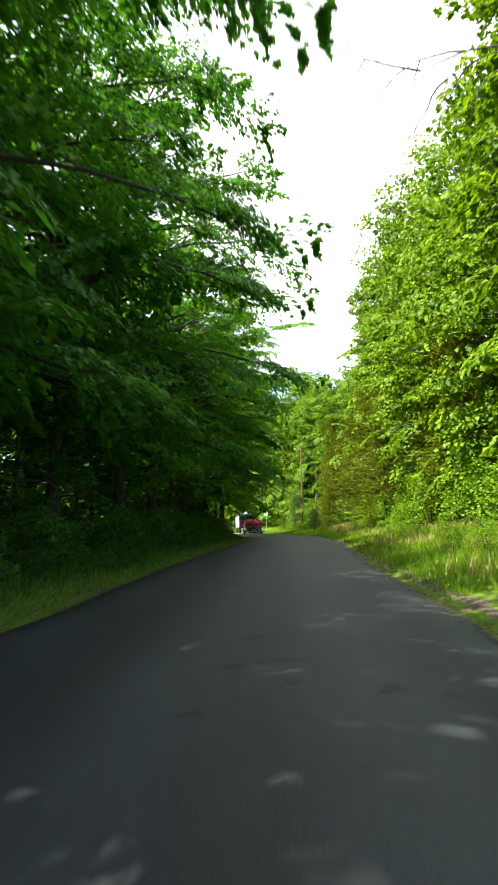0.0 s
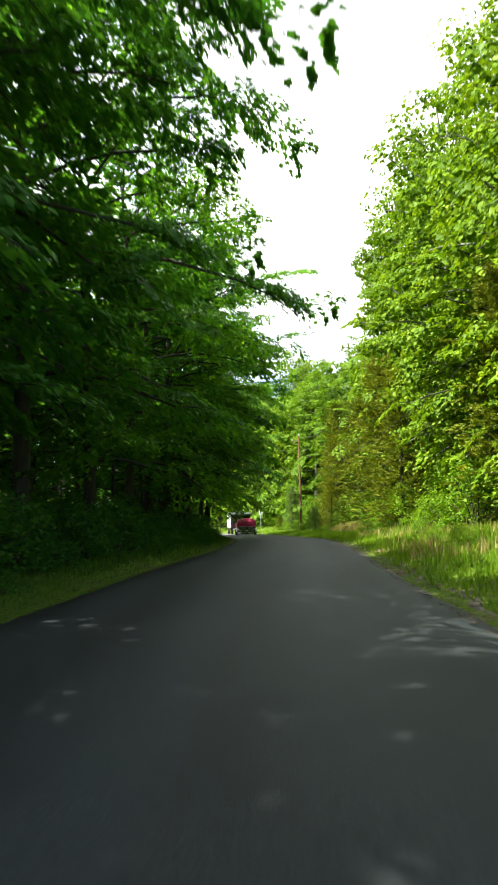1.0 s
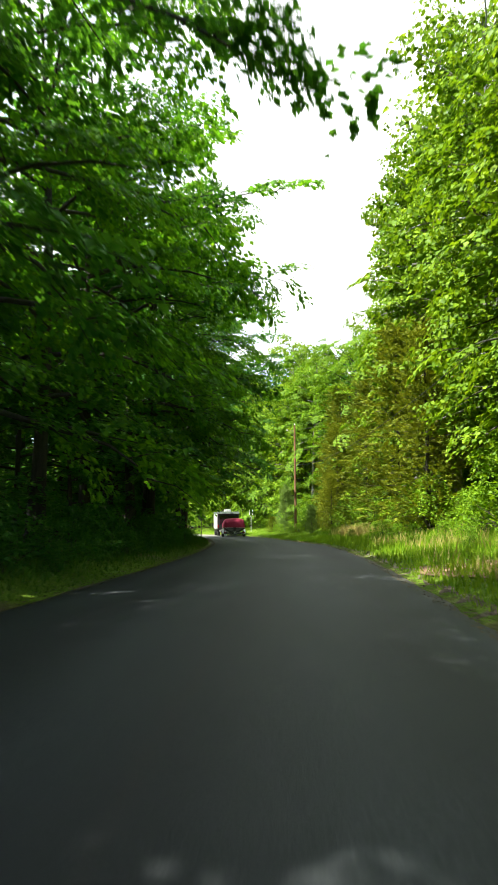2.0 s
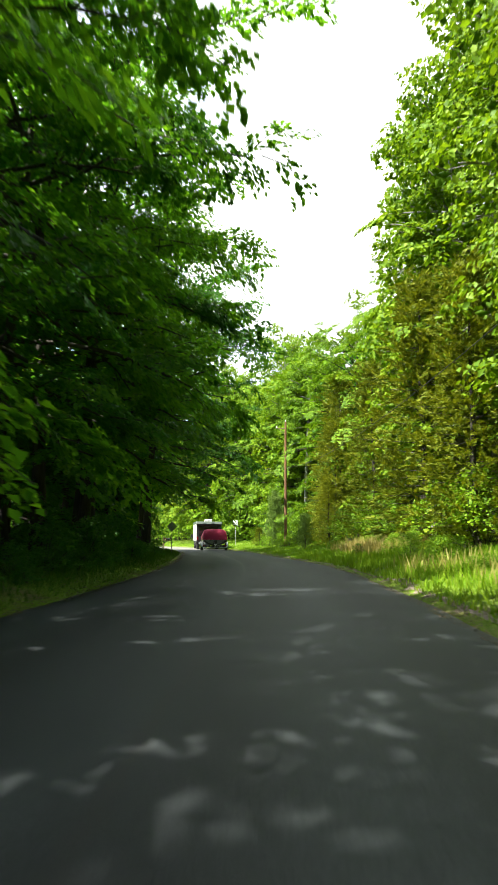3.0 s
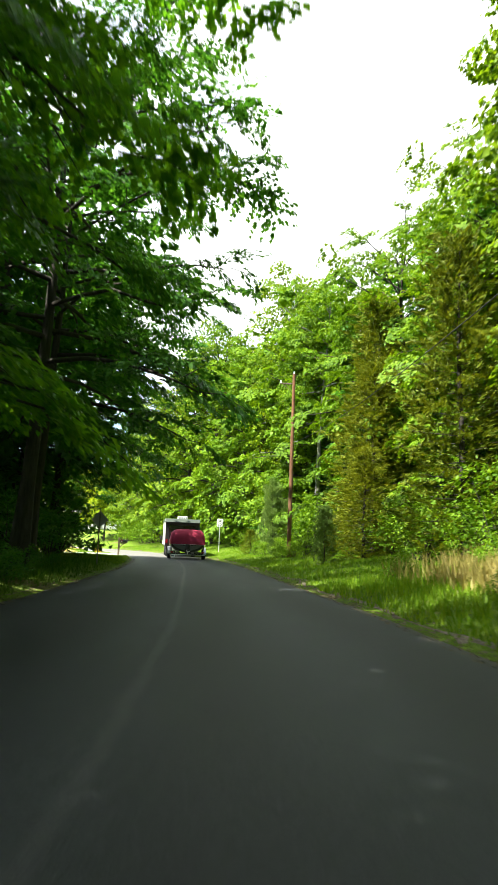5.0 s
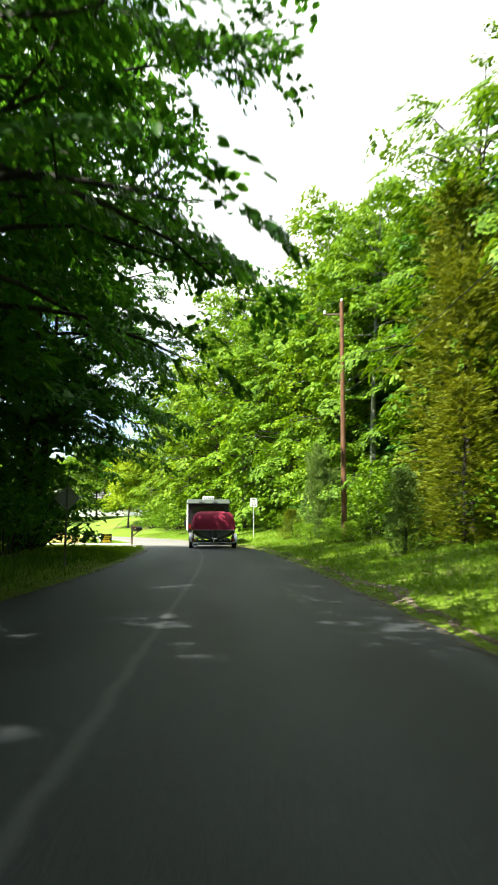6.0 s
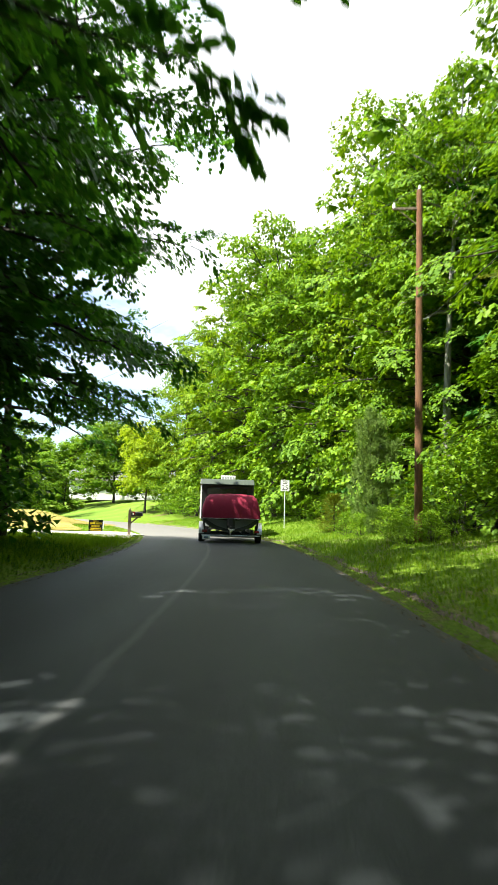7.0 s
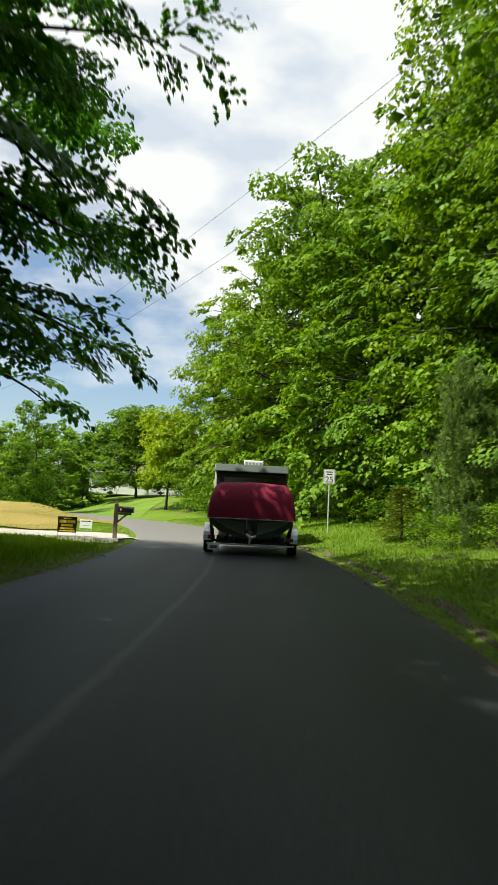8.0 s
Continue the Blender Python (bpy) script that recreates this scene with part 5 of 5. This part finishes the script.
def boat_trailer():
    s = thing("boat_trailer", TOW, "black boat trailer with bright fenders on the road", "trailer")
    for sx in (-1, 1):
        bm = bmesh.new()
        box(bm, sx * 0.82 - 0.05, sx * 0.82 + 0.05, 0.05, 4.0, 0.36, 0.5)
        part("rail", bm, BLACK, s, bevel=0.01)
        wheel(s, sx * 1.12, 1.0, 0.33, 0.24)
        bm = bmesh.new()
        n = 12
        for i in range(n):
            a0, a1 = math.pi * i / n, math.pi * (i + 1) / n
            for r0, r1 in ((0.43, 0.455),):
                ps = []
                for a in (a0, a1):
                    for rr in (r0, r1):
                        for px in (sx * 1.14 - 0.1, sx * 1.14 + 0.1):
                            ps.append(bm.verts.new((px, 1.0 + math.cos(a) * rr * 1.15, 0.34 + math.sin(a) * rr)))
                for q in ((0, 1, 5, 4), (2, 6, 7, 3), (0, 4, 6, 2), (1, 3, 7, 5)):
                    bm.faces.new([ps[t] for t in q])
        bmesh.ops.remove_doubles(bm, verts=bm.verts, dist=0.001)
        bmesh.ops.recalc_face_normals(bm, faces=bm.faces)
        part("fender", bm, STEEL, s, "bright metal fender")
        bm = bmesh.new()
        box(bm, sx * 1.0 - 0.09, sx * 1.0 + 0.09, -0.04, 0.02, 0.4, 0.5)
        part("tail_light", bm, RED_LENS, s, "red tail light", 0.01)
        bm = bmesh.new()
        rod(bm, (sx * 1.0, 0.1, 0.45), (sx * 1.08, 0.1, 1.12), 0.028, None, 8)
        box(bm, sx * 1.08 - 0.05, sx * 1.08 + 0.05, 0.05, 0.15, 0.92, 1.16)
        part("guide_post", bm, BLACK, s)
        bm = bmesh.new()
        rod(bm, (sx * 0.82, 3.9, 0.44), (0, 6.2, 0.48), 0.05, None, 8)
        part("tongue", bm, BLACK, s)
        bm = bmesh.new()
        box(bm, sx * 0.5 - 0.06, sx * 0.5 + 0.06, 0.1, 3.6, 0.34, 0.46)
        part("bunk", bm, BLACK, s, bevel=0.01)
    bm = bmesh.new()
    box(bm, -1.12, 1.12, -0.02, 0.05, 0.27, 0.31)
    part("rear_bar", bm, STEEL, s, "pale metal rear bar", 0.008)
    for yy in (0.3, 1.8, 3.4):
        bm = bmesh.new()
        box(bm, -0.9, 0.9, yy - 0.05, yy + 0.05, 0.27, 0.36)
        part("crossmember", bm, BLACK, s, bevel=0.008)
    bm = bmesh.new()
    rod(bm, (-1.12, 1.0, 0.33), (1.12, 1.0, 0.33), 0.035, None, 8)
    part("axle", bm, BLACK, s)
    bm = bmesh.new()
    box(bm, -1.08, -0.78, -0.05, -0.035, 0.13, 0.29)
    plate = part("number_plate", bm, WHITE_PLASTIC, s, "pale number plate", 0.003)
    bm = bmesh.new()
    box(bm, -1.02, -0.84, -0.053, -0.049, 0.17, 0.24)
    part("plate_bar", bm, PLATE_BAR, plate)


def boat():
    s = thing("motor_boat", TOW @ pose(0, 0, 0.6), "small dark motor boat under a red canvas cover", "boat")
    # hull stations from stern to bow: y, half beam, chine, keel, gunwale
    st = [(0.0, 1.08, 0.8, -0.2, 0.4), (1.2, 1.12, 0.84, -0.2, 0.42), (2.6, 1.06, 0.74, -0.14, 0.46), (3.6, 0.78, 0.42, 0.12, 0.52), (4.4, 0.34, 0.12, 0.34, 0.58), (4.75, 0.03, 0.02, 0.52, 0.6)]
    bm = bmesh.new()
    rows = []
    for yy, hb, ch, ke, gu in st:
        prof = [(-hb, gu), (-hb * 0.99, gu - 0.16), (-ch, ke + 0.2), (-ch * 0.5, ke + 0.08), (0, ke), (ch * 0.5, ke + 0.08), (ch, ke + 0.2), (hb * 0.99, gu - 0.16), (hb, gu)]
        rows.append([bm.verts.new((px, yy, pz)) for px, pz in prof])
    for a, b in zip(rows, rows[1:]):
        for i in range(8):
            bm.faces.new((a[i], a[i + 1], b[i + 1], b[i]))
    bm.faces.new(rows[0])
    bmesh.ops.recalc_face_normals(bm, faces=bm.faces)
    hull = part("hull", bm, HULL, s, "dark glossy hull")
    for sx in (-1, 1):
        bm = bmesh.new()
        vs = [bm.verts.new((sx * px, -0.006, pz)) for px, pz in ((0.16, -0.06), (0.6, 0.08), (0.96, 0.3), (0.9, 0.33), (0.16, 0.26))]
        f = bm.faces.new(vs)
        r = bmesh.ops.extrude_face_region(bm, geom=[f])
        for v in r["geom"]:
            if isinstance(v, bmesh.types.BMVert):
                v.co.y -= 0.012
        bmesh.ops.recalc_face_normals(bm, faces=bm.faces)
        part("transom_panel", bm, HULL_DIM, hull, "grey transom panel")
    # cover with tent poles and sagging folds
    bm = bmesh.new()
    g = random.Random(9)
    stations = [(-0.15, 1.08, 0.74, 0.74), (-0.06, 1.1, 0.76, 1.02), (0.08, 1.11, 0.76, 1.2), (0.3, 1.12, 0.75, 1.29), (0.9, 1.12, 0.72, 1.31), (1.9, 1.1, 0.66, 1.24), (2.9, 1.0, 0.55, 1.05), (3.8, 0.72, 0.5, 0.9), (4.6, 0.3, 0.5, 0.78), (4.85, 0.06, 0.5, 0.68)]
    rows = []
    for yy, hb, top, ht in stations:
        prof = []
        for i in range(17):
            q = -1 + 2 * i / 16
            aq = abs(q)
            px = hb * float(np.interp(aq, (0, 0.5, 0.6, 0.85, 1.0), (0, top, top + 0.12, 1.02, 1.0)))
            pz = 0.36 + (ht - 0.36) * float(np.interp(aq, (0, 0.1, 0.35, 0.5, 0.6, 0.72, 0.85, 1.0), (1.02, 1.0, 0.985, 0.95, 0.88, 0.68, 0.36, 0.0)))
            prof.append((math.copysign(px, q), pz + 0.006 * math.sin(q * 13 + yy * 5) * (aq < 0.95) + g.uniform(-0.01, 0.01)))
        rows.append([bm.verts.new((px, yy, pz)) for px, pz in prof])
    for a, b in zip(rows, rows[1:]):
        for i in range(16):
            bm.faces.new((a[i], a[i + 1], b[i + 1], b[i]))
    low = [bm.verts.new((v.co.x * 0.99, -0.14, 0.33)) for v in rows[0]]
    for i in range(16):
        bm.faces.new((low[i], low[i + 1], rows[0][i + 1], rows[0][i]))
    bmesh.ops.recalc_face_normals(bm, faces=bm.faces)
    part("cover", bm, CANVAS, s, "dark red canvas cover", smooth=True)
    bm = bmesh.new()
    rod(bm, (-1.08, -0.15, 0.34), (1.08, -0.15, 0.34), 0.012, None, 6)
    part("cover_hem", bm, STEEL, s, "pale hem rope")
    # stern drive
    bm = bmesh.new()
    box(bm, -0.13, 0.13, -0.3, -0.02, 0.05, 0.36)
    drive = part("stern_drive", bm, BLACK, s, "black stern drive", 0.04)
    bm = bmesh.new()
    box(bm, -0.05, 0.05, -0.34, -0.08, -0.22, 0.06)
    part("lower_leg", bm, BLACK, drive, bevel=0.02)
    bm = bmesh.new()
    for a in range(3):
        w = radians(120 * a + 20)
        rod(bm, (0, -0.36, -0.12), (0.15 * math.cos(w), -0.38, -0.12 + 0.15 * math.sin(w)), 0.045, 0.02, 6)
    part("propeller", bm, STEEL, drive, "metal propeller")


def camper_truck():
    base = TOW @ pose(-0.06, 6.0, 0)
    s = thing("camper_truck", base, "grey-green camper truck with a white roof vent, towing the boat", "truck")
    bm = bmesh.new()
    box(bm, -1.2, 1.2, 0.0, 4.4, 0.75, 2.45)
    part("body", bm, BLACK, s, "dark rear wall", 0.03)
    for sx in (-1, 1):
        bm = bmesh.new()
        box(bm, sx * 1.235 - 0.035, sx * 1.235 + 0.035, -0.01, 4.4, 0.85, 2.5)
        # sunlight put into the colour: lit left panel white, right one grey-green
        part("side_panel", bm, CAMPER_SIDE if sx < 0 else CAMPER, s, "side panel coloured white as the lit side" if sx < 0 else "side panel coloured grey-green as the unlit side", 0.012)
        wheel(s, sx * 0.95, 1.4, 0.38, 0.3)
        wheel(s, sx * 0.95, 5.4, 0.38, 0.28)
        bm = bmesh.new()
        box(bm, sx * 1.1 - 0.07, sx * 1.1 + 0.07, -0.03, 0.01, 0.95, 1.25)
        part("tail_light", bm, RED_LENS, s, "red tail light", 0.008)
        bm = bmesh.new()
        rod(bm, (sx * 1.0, 5.2, 1.25), (sx * 1.32, 5.1, 1.3), 0.02, None, 6)
        box(bm, sx * 1.36 - 0.09, sx * 1.36 + 0.09, 5.05, 5.13, 1.15, 1.5)
        part("mirror", bm, BLACK, s, "black side mirror", 0.012)
    bm = bmesh.new()
    vs = box(bm, -1.3, 1.3, -0.22, 4.5, 2.48, 2.74)
    for v in vs:
        if v.co.z > 2.6:
            v.co.x *= 0.98
            if v.co.y < 0:
                v.co.y += 0.14
    part("roof_cap", bm, CAMPER, s, "grey-green roof overhang", 0.03)
    bm = bmesh.new()
    box(bm, -0.95, 0.95, -0.025, 0.0, 1.3, 2.3)
    part("rear_window", bm, DARK_GLASS, s, "dark rear window", 0.01)
    bm = bmesh.new()
    box(bm, -0.3, 0.42, 1.2, 2.0, 2.74, 2.99)
    vent = part("roof_vent", bm, WHITE_PLASTIC, s, "white roof vent", 0.03)
    bm = bmesh.new()
    for i in range(5):
        box(bm, -0.25 + 0.13 * i, -0.17 + 0.13 * i, 1.19, 1.2, 2.8, 2.92)
    part("vent_grille", bm, SIGN_BACK, vent)
    bm = bmesh.new()
    vs = box(bm, -0.98, 0.98, 4.4, 7.0, 0.6, 1.85)
    for v in vs:
        if v.co.z > 1 and v.co.y > 6:
            v.co.y, v.co.z = 6.9, 1.15
    part("cab", bm, CAMPER, s, "grey-green cab", 0.05)
    bm = bmesh.new()
    box(bm, -1.0, 1.0, -0.16, -0.02, 0.5, 0.68)
    part("bumper", bm, STEEL, s, "metal bumper", 0.02)
    bm = bmesh.new()
    box(bm, -0.5, 0.5, 0.2, 6.6, 0.45, 0.75)
    part("chassis", bm, BLACK, s, bevel=0.02)
    bm = bmesh.new()
    rod(bm, (0.06, 0.15, 0.5), (0.06, -0.02, 0.5), 0.05, None, 8)
    part("hitch", bm, STEEL, s)


boat_trailer()
boat()
camper_truck()


# ---------- a dead tree with bare boughs over the verge ----------
def dead_tree(x, y):
    g = np.random.RandomState(4)
    wood = [tube_arrays([(0, 0, 0), (0.1, 0.1, 3), (-0.15, 0, 6.5), (-0.5, 0.1, 9.5), (-0.7, 0.2, 12)], [0.17, 0.14, 0.1, 0.06, 0.02], 7)]

    def bough(p, d, length, r, depth):
        pts = [np.array(p, float)]
        d = np.array(d, float)
        for j in range(5):
            d = d + g.normal(0, 0.16, 3) + np.array([0, 0, -0.06])
            d /= np.linalg.norm(d)
            pts.append(pts[-1] + d * length / 5)
        wood.append(tube_arrays(pts, [r * (1 - 0.17 * j) for j in range(6)], 5))
        if depth:
            for j in (2, 3, 4, 5):
                bough(pts[j], d + g.normal(0, 0.6, 3), length * g.uniform(0.3, 0.5), r * 0.45, depth - 1)

    bough((-0.5, 0.1, 9.6), (-1, -0.15, 0.5), 4.8, 0.06, 2)
    bough((-0.6, 0.1, 10.8), (-0.9, 0.3, 0.3), 4.0, 0.05, 2)
    bough((0, 0, 7.0), (0.7, -0.5, 0.5), 2.6, 0.04, 1)
    v, f = join_arrays(wood)
    s = thing("dead_tree", pose(x, y, gz(x, y) - 0.05), "dead leafless tree with bare dark boughs", "tree")
    child("trunk", mesh_np("dead_trunk", v, f, BARK, smooth=True), s)


dead_tree(10.2, 18.5)


# ---------- worn spots on the road ----------
def road_patch(u, y, w, length, seed):
    """A thin dark repair with a ragged outline."""
    g = random.Random(seed)
    bm = bmesh.new()
    n = 26
    ring = []
    for i in range(n):
        a = 2 * math.pi * i / n
        q = g.uniform(0.35, 1.25)
        yy = y + math.sin(a) * length * q / 2
        xx = u + math.cos(a) * w * q / 2
        c = xx / HALF
        ring.append(bm.verts.new((float(road_x(yy)) + xx, yy, float(road_z(yy)) + 0.03 * (1 - c * c) + 0.012)))
    f = bm.faces.new(ring)
    r = bmesh.ops.extrude_face_region(bm, geom=[f])
    for v in r["geom"]:
        if isinstance(v, bmesh.types.BMVert):
            v.co.z -= 0.02
    bmesh.ops.recalc_face_normals(bm, faces=bm.faces)
    me = bpy.data.meshes.new("asphalt_patch")
    bm.to_mesh(me)
    bm.free()
    me.materials.append(TAR)
    tagged(new("asphalt_patch", me), "dark ragged tar patch on the asphalt", "road patch", "patches on the road")


TAR = plain("tar_patch", (0.012, 0.012, 0.013), 0.75, 0.0, 0.3, 9.0, bump=0.01)
for i, (u, y, w, ln) in enumerate(((0.3, 13.2, 0.5, 0.3), (0.75, 13.3, 0.22, 0.2), (0.45, 12.0, 0.4, 0.35), (0.1, 11.8, 0.35, 0.25), (1.3, 11.0, 0.35, 0.3), (0.55, 11.2, 0.2, 0.2),
                                   (1.7, 10.8, 0.2, 0.25), (-0.1, 10.4, 0.3, 0.2), (2.6, 12.9, 0.3, 0.5))):
    road_patch(u, y, w, ln, i)
